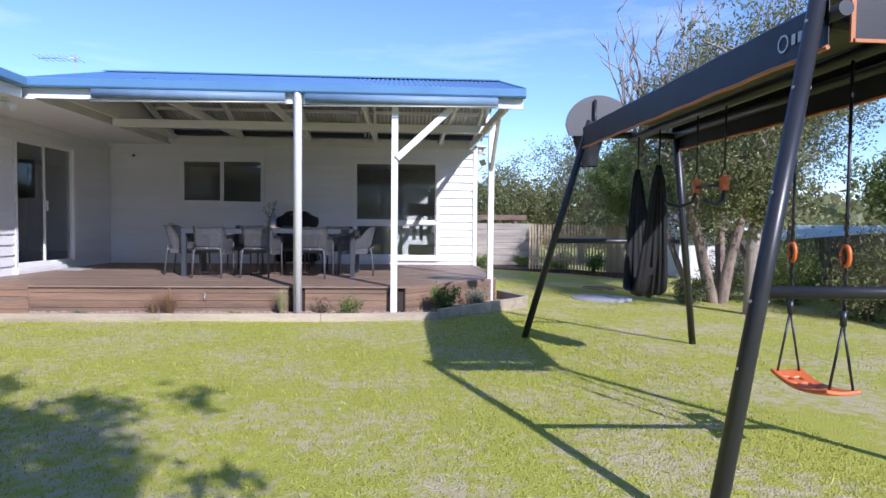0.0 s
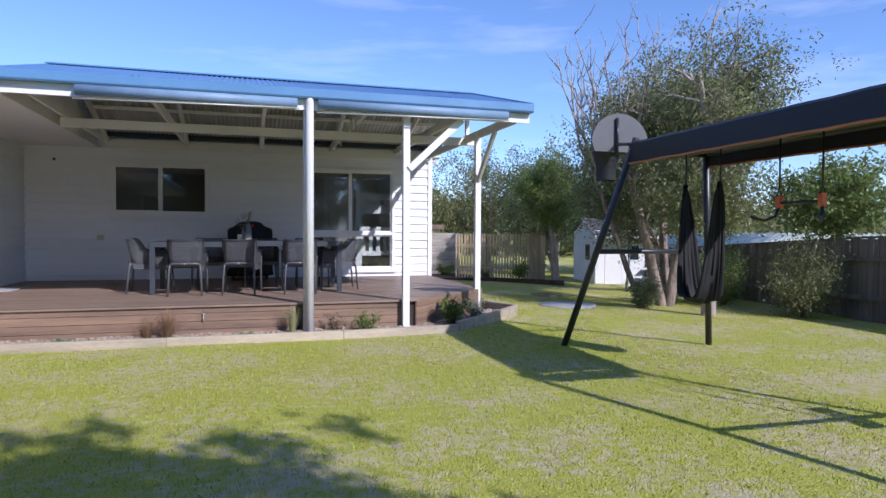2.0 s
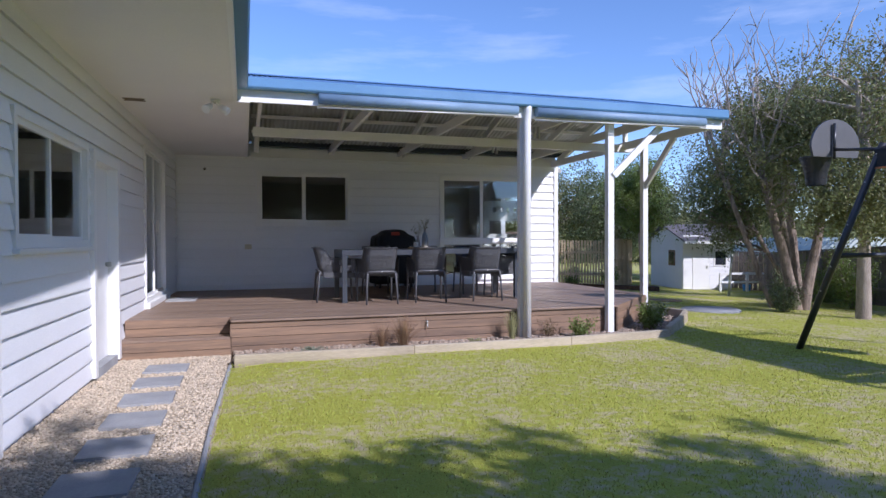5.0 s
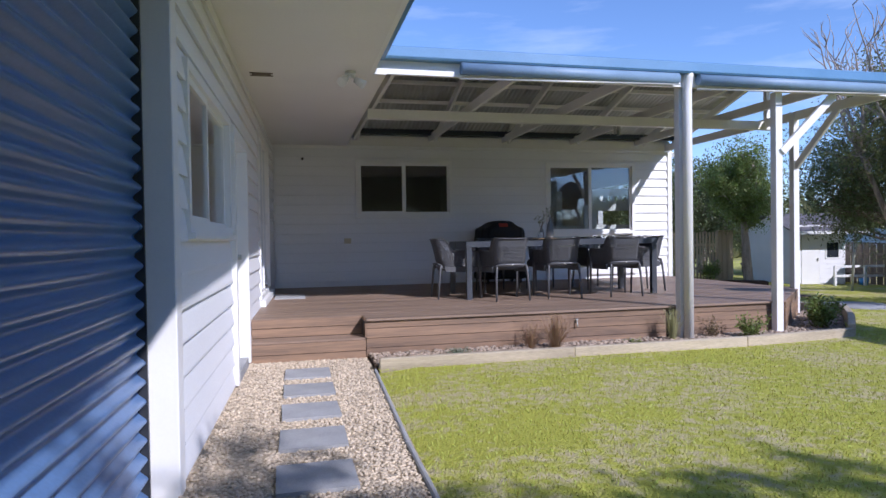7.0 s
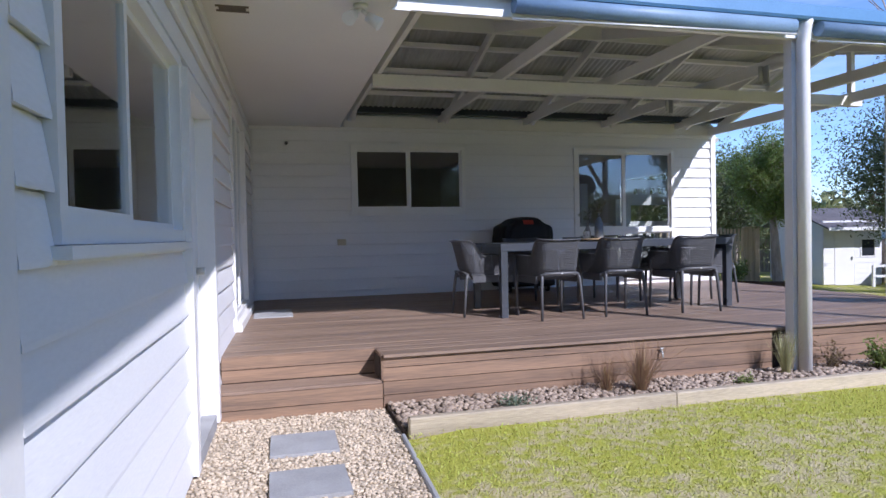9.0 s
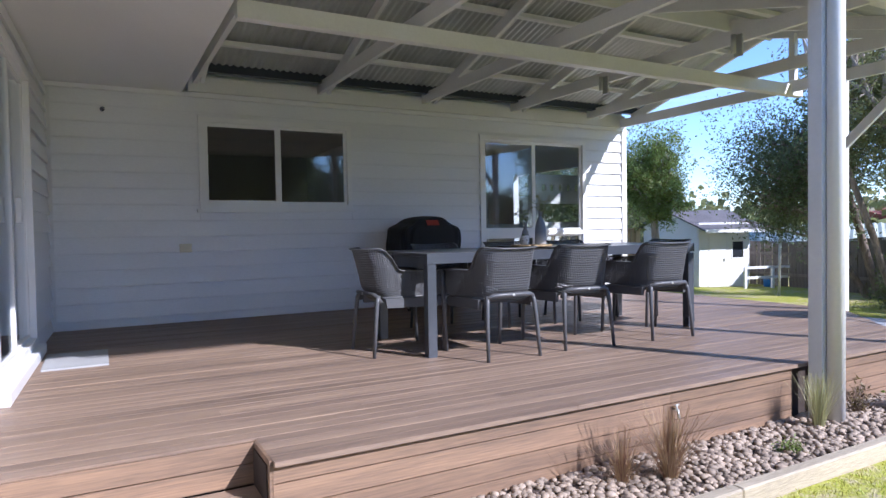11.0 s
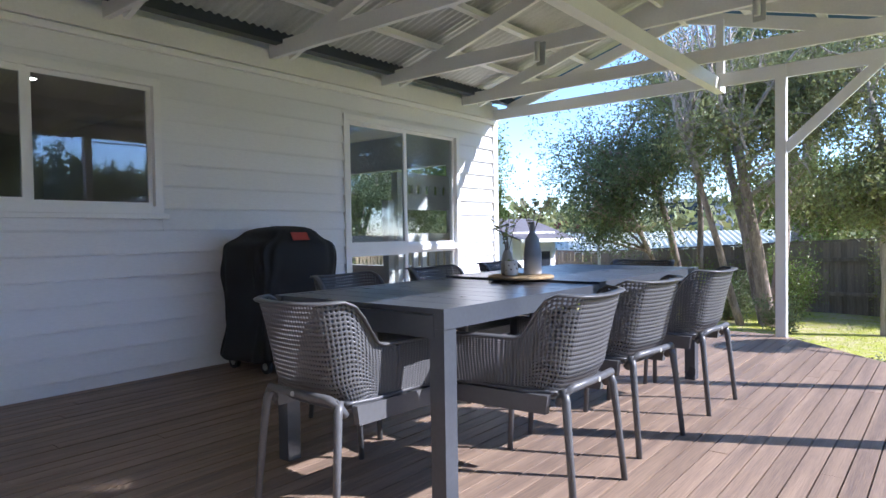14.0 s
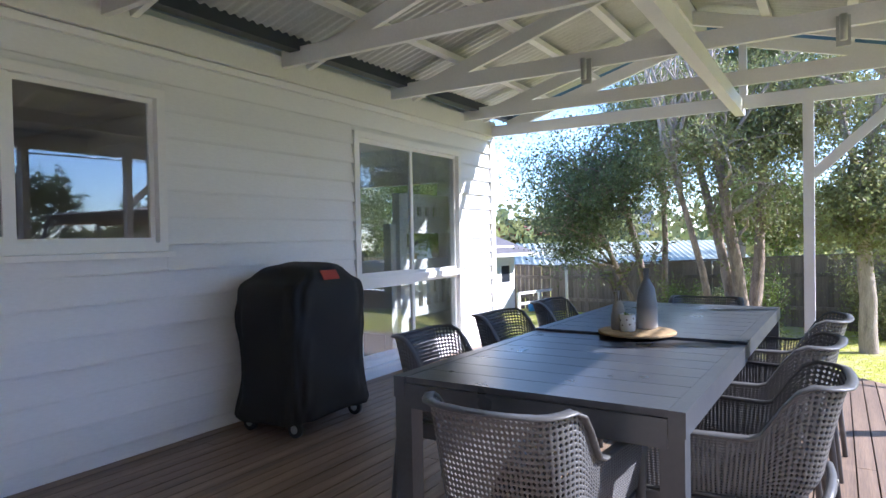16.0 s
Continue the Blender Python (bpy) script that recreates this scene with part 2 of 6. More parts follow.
def glass_material():
    m = bpy.data.materials.new("window_glass")
    m.use_nodes = True
    nd, ln = m.node_tree.nodes, m.node_tree.links
    nd.remove(nd["Principled BSDF"])
    gl = nd.new("ShaderNodeBsdfGlossy")
    gl.inputs["Roughness"].default_value = 0.01
    gl.inputs["Color"].default_value = (0.95, 0.97, 1, 1)
    tp = nd.new("ShaderNodeBsdfTransparent")
    tp.inputs[0].default_value = (0.78, 0.81, 0.81, 1)
    lw = nd.new("ShaderNodeLayerWeight")
    lw.inputs[0].default_value = 0.5
    pw = nd.new("ShaderNodeMath")
    pw.operation = "POWER"
    pw.inputs[1].default_value = 2.6
    fr = nd.new("ShaderNodeMath")
    fr.operation = "MULTIPLY_ADD"
    fr.inputs[1].default_value, fr.inputs[2].default_value = 0.85, 0.07
    ln.new(lw.outputs["Facing"], pw.inputs[0])
    ln.new(pw.outputs[0], fr.inputs[0])
    mx = nd.new("ShaderNodeMixShader")
    ln.new(fr.outputs[0], mx.inputs[0])
    ln.new(tp.outputs[0], mx.inputs[1])
    ln.new(gl.outputs[0], mx.inputs[2])
    ln.new(mx.outputs[0], nd["Material Output"].inputs[0])
    return m


GLASS = glass_material()

# ---- ground ----
DECK_Z = 0.385
WALL_Y = 13.8


def ground_z(x, y):
    d = max(0.0, x - 1.0)
    return -0.025 * min(d, 8) - 0.008 * max(0.0, min(y - 11, 14)) * min(1, max(0, (x - 1.9) / 3))

gb = B()
xs = [-70, -40, -25, -15, -10] + [-8 + 0.5 * i for i in range(45)] + [16, 20, 28, 40, 70]
ys = [-70, -40, -25, -15, -10] + [-8 + 0.5 * i for i in range(65)] + [26, 30, 40, 55, 80]
grid = [[gb.verts.new((x, y, ground_z(x, y) + 0.018 * noise.noise((x * 0.6, y * 0.6, 0)) - (0.05 if x < -4.85 and y < 9.3 else 0.0))) for y in ys] for x in xs]
for i in range(len(xs) - 1):
    for j in range(len(ys) - 1):
        gb.faces.new((grid[i][j], grid[i + 1][j], grid[i + 1][j + 1], grid[i][j + 1])).smooth = True


def lawn_material():
    m = bpy.data.materials.new("lawn")
    m.use_nodes = True
    nd, ln = m.node_tree.nodes, m.node_tree.links
    bsdf = nd["Principled BSDF"]
    bsdf.inputs["Roughness"].default_value = 0.9
    bsdf.inputs["Specular IOR Level"].default_value = 0.15
    tc = nd.new("ShaderNodeTexCoord")
    big = nd.new("ShaderNodeTexNoise")
    big.inputs["Scale"].default_value, big.inputs["Detail"].default_value = 0.9, 7
    big.inputs["Roughness"].default_value = 0.62
    mid = nd.new("ShaderNodeTexNoise")
    mid.inputs["Scale"].default_value, mid.inputs["Detail"].default_value = 11, 6
    fine = nd.new("ShaderNodeTexNoise")
    fine.inputs["Scale"].default_value, fine.inputs["Detail"].default_value = 70, 4
    for n in (big, mid, fine):
        ln.new(tc.outputs["Object"], n.inputs["Vector"])
    dry = nd.new("ShaderNodeMapRange")
    dry.inputs[1].default_value, dry.inputs[2].default_value = 0.50, 0.61
    s = nd.new("ShaderNodeMath")
    s.operation = "MULTIPLY_ADD"
    s.inputs[1].default_value = 0.45
    ln.new(mid.outputs[0], s.inputs[0])
    s2 = nd.new("ShaderNodeMath")
    s2.operation = "MULTIPLY"
    s2.inputs[1].default_value = 0.6
    ln.new(big.outputs[0], s2.inputs[0])
    ln.new(s2.outputs[0], s.inputs[2])
    ln.new(s.outputs[0], dry.inputs[0])
    g = nd.new("ShaderNodeMix")
    g.data_type = "RGBA"
    g.inputs[6].default_value, g.inputs[7].default_value = (0.335, 0.35, 0.045, 1), (0.53, 0.535, 0.105, 1)
    ln.new(fine.outputs[0], g.inputs[0])
    d = nd.new("ShaderNodeMix")
    d.data_type = "RGBA"
    d.inputs[7].default_value = (0.58, 0.49, 0.33, 1)
    ln.new(g.outputs[2], d.inputs[6])
    k = nd.new("ShaderNodeMath")
    k.operation = "MULTIPLY"
    k.inputs[1].default_value = 0.8
    ln.new(dry.outputs[0], k.inputs[0])
    ln.new(k.outputs[0], d.inputs[0])
    ln.new(d.outputs[2], bsdf.inputs["Base Color"])
    bp = nd.new("ShaderNodeBump")
    bp.inputs["Strength"].default_value, bp.inputs["Distance"].default_value = 0.8, 0.03
    ln.new(fine.outputs[0], bp.inputs["Height"])
    ln.new(bp.outputs[0], bsdf.inputs["Normal"])
    return m


LAWN = lawn_material()
solid("ground", gb, LAWN, "mown lawn with dry straw-coloured patches", "lawn", "structure")


# ---- house walls ----
def cut(u0, u1, z0, z1, holes):
    """Intervals of u left over in the course z0..z1."""
    spans = [(u0, u1)]
    for a, b, c, d in holes:
        if c < z1 - 0.01 and d > z0 + 0.01:
            spans = [s for x, y in spans for s in ((x, min(y, a)), (max(x, b), y)) if s[1] - s[0] > 0.01]
    return spans


def weatherboards(wall, m, u0, u1, z0, z1, holes, pitch=0.168, material=None):
    z = z0
    while z < z1 - 0.02:
        top = min(z + pitch, z1)

        def face(h):
            return -0.034 + 0.024 * min(1, max(0, (h - z - 0.010) / (top - z - 0.016)))

        boards = [(a, b, z, top) for a, b in cut(u0, u1, z, top, holes)]
        for a, b, c, d in holes:                # short boards below and above an opening
            a, b = max(a, u0), min(b, u1)
            if z + 0.02 < c < top - 0.01:
                boards.append((a, b, z, c))
            if z + 0.01 < d < top - 0.02:
                boards.append((a, b, d, top))
        for a, b, lo, hi in boards:
            bm = B()
            foot = [(0.0, z + 0.004), (-0.034, z - 0.004), (-0.034, z + 0.010)] if lo == z else [(0.0, lo + 0.002), (face(lo), lo + 0.002)]
            end = top - 0.006 if hi == top else hi - 0.002
            prism(bm, foot + [(face(end), end), (0.0, end)], "x", a + 0.001, b - 0.001)
            ob = part("weatherboard", bm, material or BOARD, wall)
            ob.matrix_basis = m
        z += pitch


def wall_core(bm, m, u0, u1, z0, z1, holes, thick=0.12):
    us = sorted({u0, u1, *[min(max(h[0], u0), u1) for h in holes], *[min(max(h[1], u0), u1) for h in holes]})
    for a, b in zip(us, us[1:]):
        zz = [(z0, z1)]
        for h in holes:
            if h[0] < b - 0.001 and h[1] > a + 0.001:
                zz = [s for lo, hi in zz for s in ((lo, min(hi, h[2])), (max(lo, h[3]), hi)) if s[1] - s[0] > 0.01]
        for lo, hi in zz:
            box(bm, a, b, 0.0, thick, lo, hi, m)


def window(name, m, u0, u1, z0, z1, splits, transom=None, label="", sill=True, open_last=False):
    w = thing(name, label, "window", kind="structure", at=m)
    t = 0.055
    bm = B()
    box(bm, u0, u1, -0.045, 0.06, z1 - t, z1)
    box(bm, u0, u1, -0.045, 0.06, z0, z0 + t)
    box(bm, u0, u0 + t, -0.043, 0.06, z0 + t, z1 - t)
    box(bm, u1 - t, u1, -0.043, 0.06, z0 + t, z1 - t)
    part("window_frame", bm, TRIM, w, bevel=0.004)
    if sill:
        bm = B()
        box(bm, u0 - 0.03, u1 + 0.03, -0.075, 0.0, z0 - 0.035, z0 - 0.002)
        part("window_sill", bm, TRIM, w, bevel=0.004)
    edges = [u0 + t, *splits, u1 - t]
    rows = [(z0 + t, z1 - t)] if transom is None else [(z0 + t, transom - 0.03), (transom + 0.03, z1 - t)]
    if transom is not None:
        bm = B()
        box(bm, u0 + t, u1 - t, -0.04, 0.05, transom - 0.03, transom + 0.03)
        part("transom", bm, TRIM, w, bevel=0.004)
    for r, (lo, hi) in enumerate(rows):
        for k, (a, b) in enumerate(zip(edges, edges[1:])):
            if open_last and k == len(edges) - 2:
                continue
            off = 0.0 if k % 2 == 0 else 0.022
            s = part("sash", frame_mesh(a, b, lo, hi, 0.03 if k else 0.042, -0.02 + off, 0.012 + off), TRIM, w, bevel=0.003)
            bm = B()
            box(bm, a + 0.02, b - 0.02, -0.006 + off, -0.001 + off, lo + 0.02, hi - 0.02)
            p = part("pane", bm, GLASS, s)
            p.visible_shadow = False
    return w


def frame_mesh(a, b, lo, hi, t, y0, y1):
    bm = B()
    box(bm, a, b, y0, y1, hi - t, hi)
    box(bm, a, b, y0, y1, lo, lo + t)
    box(bm, a, a + t, y0 + 0.001, y1 - 0.001, lo + t, hi - t)
    box(bm, b - t, b, y0 + 0.001, y1 - 0.001, lo + t, hi - t)
    return bm


MB = pose(0, WALL_Y, 0)
MW = pose(-5.929, 13.8, 0, 0, 0, 90 - 1.75)
WIN1 = (-4.50, -2.755, 1.60, 2.60)
WIN2 = (-0.92, 0.925, 0.50, 2.605)
back_holes = [WIN1, WIN2]


def wy(y):
    return y - 13.8


WIN3 = (wy(6.08), wy(7.85), 1.25, 2.17)
SIDE = (wy(7.95), wy(9.04), -0.1, 2.15)
SLIDE = (wy(10.68), wy(12.44), 0.47, 2.60)
wing_holes = [WIN3, SIDE, SLIDE]

bm = B()
wall_core(bm, MB, -6.1, 1.70, -0.3, 3.1, back_holes)
wall_back = solid("wall_back", bm, BOARD, "white painted weatherboard house wall behind the deck", "wall", "structure")
bm = B()
wall_core(bm, MW, wy(5.87), 0.0, -0.3, 3.0, wing_holes)
wall_wing = solid("wall_wing", bm, BOARD, "white painted weatherboard wall of the side wing", "wall", "structure")
weatherboards(wall_back, MB, -5.87, 1.66, 0.30, 2.90, back_holes)
weatherboards(wall_wing, MW, wy(5.865), 0.0, 0.03, 2.87, wing_holes)

window("window_1", MB, *WIN1, [-3.63], label="white-framed sliding kitchen window with dark glass")
window("window_2", MB, *WIN2, [-0.0], transom=1.27, label="tall white-framed window with low fixed panes beside the table")
window("window_3", MW, *WIN3, [wy(6.88)], label="white-framed sliding window in the side wing")
window("door_1", MW, *SLIDE, [wy(11.53)], label="white-framed sliding glass door, pulled half open", sill=False)
bm = B()
box(bm, SLIDE[0] - 0.05, SLIDE[1] + 0.05, -0.095, 0.05, 0.385, 0.465, MW)
solid("door_sill", bm, TRIM, "white painted threshold step under the sliding door", "door sill", "structure", 0.006)
bm = B()
bar(bm, (0, 0, 0), (0, 0, 0.17), 0.03, 0.04)
hd = part("door_handle", bm, WHITE, bpy.data.objects["door_1"], "white pull handle", 0.006)
hd.matrix_basis = pose(wy(11.51), -0.055, 1.42)

# side door: leaf, jambs
d2 = thing("door_2", "white painted side door set back in its frame", "door", kind="structure", at=MW)
bm = B()
box(bm, SIDE[0], SIDE[0] + 0.09, -0.06, 0.11, 0.02, SIDE[3])
part("jamb", bm, TRIM, d2, bevel=0.004)
bm = B()
box(bm, SIDE[1] - 0.09, SIDE[1], -0.06, 0.11, 0.02, SIDE[3])
part("jamb", bm, TRIM, d2, bevel=0.004)
bm = B()
box(bm, SIDE[0] + 0.09, SIDE[1] - 0.09, -0.058, 0.11, SIDE[3] - 0.09, SIDE[3])
part("head", bm, TRIM, d2, bevel=0.004)
bm = B()
box(bm, SIDE[0] + 0.09, SIDE[1] - 0.09, 0.05, 0.095, 0.08, SIDE[3] - 0.092)
part("leaf", bm, WHITE, d2)
bm = B()
box(bm, SIDE[0] + 0.09, SIDE[1] - 0.09, -0.04, 0.11, -0.05, 0.075)
part("threshold", bm, CONC, d2)
bm = B()
rod(bm, (SIDE[1] - 0.17, 0.0, 1.05), (SIDE[1] - 0.17, 0.06, 1.05), 0.025)
part("door_handle", bm, ZINC, d2, "steel door knob")

# corner pilaster and blue steel cladding
bm = B()
box(bm, wy(5.73), wy(5.86), -0.035, 0.3, -0.2, 2.95, MW)
solid("pilaster", bm, TRIM, "white painted corner where the wing steps back", "trim", "structure", 0.005)
BLUE_U = wy(5.725)
bm = B()
box(bm, wy(-4), BLUE_U, 0.155, 0.235, -0.3, 3.0, MW)
blue_wall = solid("wall_blue", bm, BLUEWALL, "shed wall clad in dark blue corrugated steel", "wall", "structure")
bm = B()
prev = None
for i in range(34 * 8 + 1):
    z = -0.15 + 0.0113 * i
    off = 0.12 + 0.02 * math.sin(2 * math.pi * i / 8)
    row = [bm.verts.new((u, off, z)) for u in (wy(-4), wy(2), BLUE_U - 0.02)]
    if prev:
        for k in range(2):
            bm.faces.new((prev[k], prev[k + 1], row[k + 1], row[k])).smooth = True
    prev = row
sheet = part("cladding", bm, BLUEWALL, blue_wall)
sheet.matrix_basis = MW
bm = B()
box(bm, BLUE_U - 0.018, BLUE_U, 0.095, 0.154, -0.15, 2.9)
corner = part("edge_flashing", bm, BLACKM, blue_wall)
corner.matrix_basis = MW

# corner stop at the house's end, end wall
bm = B()
box(bm, 1.655, 1.745, WALL_Y - 0.045, WALL_Y + 0.06, 0.25, 2.9)
solid("corner_board", bm, TRIM, "white corner board at the end of the house wall", "trim", "structure", 0.004)
# opening is an addition, out of view, letting daylight onto the bed inside
bm = B()
box(bm, 1.60, 1.72, WALL_Y + 0.125, 20.0, -0.4, 0.95)
box(bm, 1.60, 1.72, WALL_Y + 0.125, 20.0, 2.35, 3.1)
box(bm, 1.60, 1.72, WALL_Y + 0.125, 14.5, 0.95, 2.35)
box(bm, 1.60, 1.72, 16.6, 20.0, 0.95, 2.35)
solid("wall_end", bm, BOARD, "white painted end wall of the house with an unseen opening added for light", "wall", "structure")

# rooms behind the glass
bm = B()
box(bm, -10.5, 1.59, 13.95, 19.0, 0.30, 0.36)
box(bm, -10.5, -6.32, 6.05, 13.9, 0.30, 0.36)
solid("floor_inside", bm, mat("dark_floorboards", (0.16, 0.10, 0.06), 0.5, vary=0.2), "dark timber floor inside the house", "floor", "structure")
bm = B()
box(bm, -10.5, 1.59, 13.95, 19.0, 2.82, 2.88)
box(bm, -10.5, -6.32, 6.05, 13.9, 2.80, 2.82)
solid("ceiling_inside", bm, SHADEDK, "plain ceiling inside the house", "ceiling", "structure")
bm = B()
box(bm, -10.5, 1.59, 19.0, 19.1, 0.3, 2.9)
box(bm, -1.75, -1.65, 13.95, 19.0, 0.36, 2.82)
box(bm, -10.6, -10.5, 5.6, 19.1, 0.3, 2.9)
box(bm, -10.5, -6.50, 5.95, 6.05, 0.3, 2.9)
box(bm, -10.5, -6.26, 9.4, 9.5, 0.36, 2.80)
solid("wall_inside", bm, SHADEDK, "plain painted inner walls of the house", "wall", "structure")

# ---- soffit, roofs ----
bm = B()
prism(bm, [(-6.55, 2.86), (-4.80, 2.84), (-4.80, 2.87), (-6.55, 2.89)], "y", -4.0, 8.84)
prism(bm, [(-6.55, 2.86), (-4.66, 2.84), (-4.66, 2.87), (-6.55, 2.89)], "y", 8.842, 13.78)
solid("ceiling_soffit", bm, SOFFIT, "flat painted eave lining along the side wing", "ceiling", "structure")
bm = B()
box(bm, -6.0, 1.68, WALL_Y - 0.075, WALL_Y - 0.034, 2.80, 2.845)
solid("trim", bm, TRIM, "white moulding along the top of the wall", "trim", "structure", 0.008)
bm = B()
box(bm, -4.83, -4.79, -4.0, 8.80, 2.84, 3.02)
solid("fascia_wing", bm, TRIM, "white fascia board of the side wing", "fascia", "structure")


def gutter(name, a, b, side, label, material=None):
    """Quad gutter between two points along x or y; side is the outward direction."""
    bm = B()
    prof = [(0.0, 0.0), (0.10, 0.0), (0.115, 0.02), (0.115, 0.115), (0.10, 0.125), (0.10, 0.115), (0.105, 0.11), (0.105, 0.02), (0.006, 0.008), (0.006, 0.12), (0, 0.12)]
    if abs(a[0] - b[0]) > abs(a[1] - b[1]):
        prism(bm, [(a[1] + side * p, a[2] + q) for p, q in prof], "x", a[0], b[0])
    else:
        prism(bm, [(a[0] + side * p, a[2] + q) for p, q in prof], "y", a[1], b[1])
    return solid(name, bm, material or BLUE, label, "gutter", "structure")


gutter("gutter_wing", (-4.79, -4.0, 2.97), (-4.79, 8.72, 2.97), 1, "blue steel gutter along the side wing")
EAVE_Y, EAVE_Z, RIDGE_Y, RIDGE_Z = 8.84, 3.08, 11.32, 3.74
gutter("gutter_front", (-4.82, EAVE_Y + 0.02, 2.985), (1.80, EAVE_Y + 0.02, 2.985), -1, "blue steel gutter along the verandah roof")
gutter("gutter_back", (-4.5, WALL_Y - 0.30, 3.03), (1.80, WALL_Y - 0.30, 3.03), 1, "blue steel gutter above the house wall, coloured dark for shade", SHADEGUT)
bm = B()
box(bm, -4.82, 1.78, EAVE_Y + 0.022, EAVE_Y + 0.055, 2.855, 3.06)
solid("fascia_front", bm, TRIM, "white fascia board under the verandah gutter", "fascia", "structure", 0.003)


def corrugated(x0, x1, ya, za, yb, zb, lift, pitch=0.076, amp=0.009, seg=8):
    bm = B()
    prev = None
    n = int((x1 - x0) / pitch * seg)
    for i in range(n + 1):
        x = x0 + (x1 - x0) * i / n
        o = amp * math.sin(2 * math.pi * (x - x0) / pitch) + lift
        cur = [bm.verts.new((x, ya, za + o)), bm.verts.new((x, yb, zb + o))]
        if prev:
            bm.faces.new((prev[0], cur[0], cur[1], prev[1])).smooth = True
        prev = cur
    return bm


roof = thing("roof_verandah", "gable roof of blue corrugated steel over the deck", "roof", kind="structure")
part("front_slope", corrugated(-4.86, 1.80, EAVE_Y - 0.04, EAVE_Z, RIDGE_Y, RIDGE_Z, 0.02), ROOFBLUE, roof)
part("back_slope", corrugated(-4.86, 1.80, WALL_Y - 0.20, EAVE_Z, RIDGE_Y, RIDGE_Z, 0.02), ROOFBLUE, roof)
part("front_underside", corrugated(-4.86, 1.80, EAVE_Y - 0.03, EAVE_Z, RIDGE_Y, RIDGE_Z, 0.012), ZINC, roof, "bare galvanised underside")
part("back_underside", corrugated(-4.86, 1.80, WALL_Y - 0.21, EAVE_Z, RIDGE_Y, RIDGE_Z, 0.012), ZINC, roof, "bare galvanised underside")
bm = B()
prism(bm, [(RIDGE_Y - 0.17, RIDGE_Z - 0.005), (RIDGE_Y, RIDGE_Z + 0.055), (RIDGE_Y + 0.17, RIDGE_Z - 0.005), (RIDGE_Y, RIDGE_Z + 0.045)], "x", -4.86, 1.81)
part("ridge_cap", bm, ROOFBLUE, roof)
bm = B()
for ya, yb in ((EAVE_Y - 0.04, RIDGE_Y), (WALL_Y - 0.2, RIDGE_Y)):
    bar(bm, (1.79, ya, EAVE_Z - 0.02), (1.79, yb, RIDGE_Z - 0.02), 0.03, 0.13)
part("barge_capping", bm, BLUE, roof)
bm = B()
prism(bm, [(-4.70, 3.09), (-9.2, 4.35), (-13.0, 3.0), (-9.2, 4.30), (-4.70, 3.05)], "y", -4.0, 14.0)
solid("roof_wing", bm, ROOFBLUE, "blue steel roof of the side wing", "roof", "structure")
bm = B()
prism(bm, [(13.62, 3.13), (17.0, 3.62), (20.2, 3.1), (17.0, 3.56), (13.62, 3.09)], "x", -9.2, 1.95)
solid("roof_house", bm, ROOFBLUE, "blue steel roof of the main house", "roof", "structure")
bm = B()
box(bm, 1.72, 1.95, WALL_Y - 0.02, 20.0, 2.92, 2.95)
solid("eave_end", bm, TRIM, "white eave lining at the end of the house", "eave", "structure")

bm = B()
prism(bm, [(EAVE_Y + 0.06, 2.872), (WALL_Y - 0.12, 2.872), (WALL_Y - 0.22, EAVE_Z - 0.01), (RIDGE_Y, RIDGE_Z - 0.012), (EAVE_Y + 0.06, EAVE_Z - 0.01)], "x", -4.72, -4.68)
solid("wall_gable", bm, CREAM, "painted lining closing the verandah roof against the wing", "wall", "structure")

# ---- verandah timber frame ----
TRUSS_X = (-4.53, -3.165, -1.80, -0.44, 0.92, 1.57)
for k, x in enumerate(TRUSS_X):
    tr = thing("roof_truss", "white painted timber roof truss", "roof truss", group="verandah trusses")
    bm = B()
    lo = 2.935 if k < 5 else 2.84
    box(bm, x - 0.022, x + 0.022, EAVE_Y + 0.06, WALL_Y - 0.112, lo, lo + 0.125)
    part("bottom_chord", bm, CREAM if k < 5 else WHITE, tr, bevel=0.003)
    for ya in (EAVE_Y + 0.06, WALL_Y - 0.3):
        bm = B()
        a, b = Vector((x, ya, EAVE_Z - 0.125)), Vector((x, RIDGE_Y, RIDGE_Z - 0.125))
        bar(bm, a + Vector((0.045, 0, 0)), b + Vector((0.045, 0, 0)), 0.042, 0.12)
        part("rafter", bm, CREAM, tr, bevel=0.003)
    if k == 5:
        bm = B()
        box(bm, x - 0.03, x + 0.03, RIDGE_Y - 0.4, RIDGE_Y - 0.33, 2.97, RIDGE_Z - 0.24)
        part("king_post", bm, WHITE, tr, bevel=0.003)
bm = B()
box(bm, -4.60, 1.76, 10.96, 11.05, 2.805, 2.932)
solid("tie_beam", bm, CREAM, "cream painted timber beam tying the roof trusses", "beam", "structure", 0.003)
bm = B()
box(bm, -4.60, 1.66, WALL_Y - 0.11, WALL_Y - 0.076, 2.85, 3.02)
solid("wall_plate", bm, CREAM, "cream painted ledger beam along the house wall", "beam", "structure", 0.003)
bm = B()
box(bm, -4.60, 1.66, EAVE_Y + 0.06, EAVE_Y + 0.10, 2.86, 2.934)
solid("front_plate", bm, CREAM, "white painted plate behind the verandah fascia", "beam", "structure")
battens = thing("roof_battens", "cream painted battens under the roofing sheets", "roof battens", kind="structure")
for q in (0.25, 0.5, 0.75):
    for ya in (EAVE_Y, WALL_Y - 0.24):
        y = ya + (RIDGE_Y - ya) * q
        z = EAVE_Z + (RIDGE_Z - EAVE_Z) * q - 0.05
        bm = B()
        box(bm, -4.6, 1.7, y - 0.035, y + 0.035, z - 0.02, z + 0.03)
        part("batten", bm, CREAM, battens)
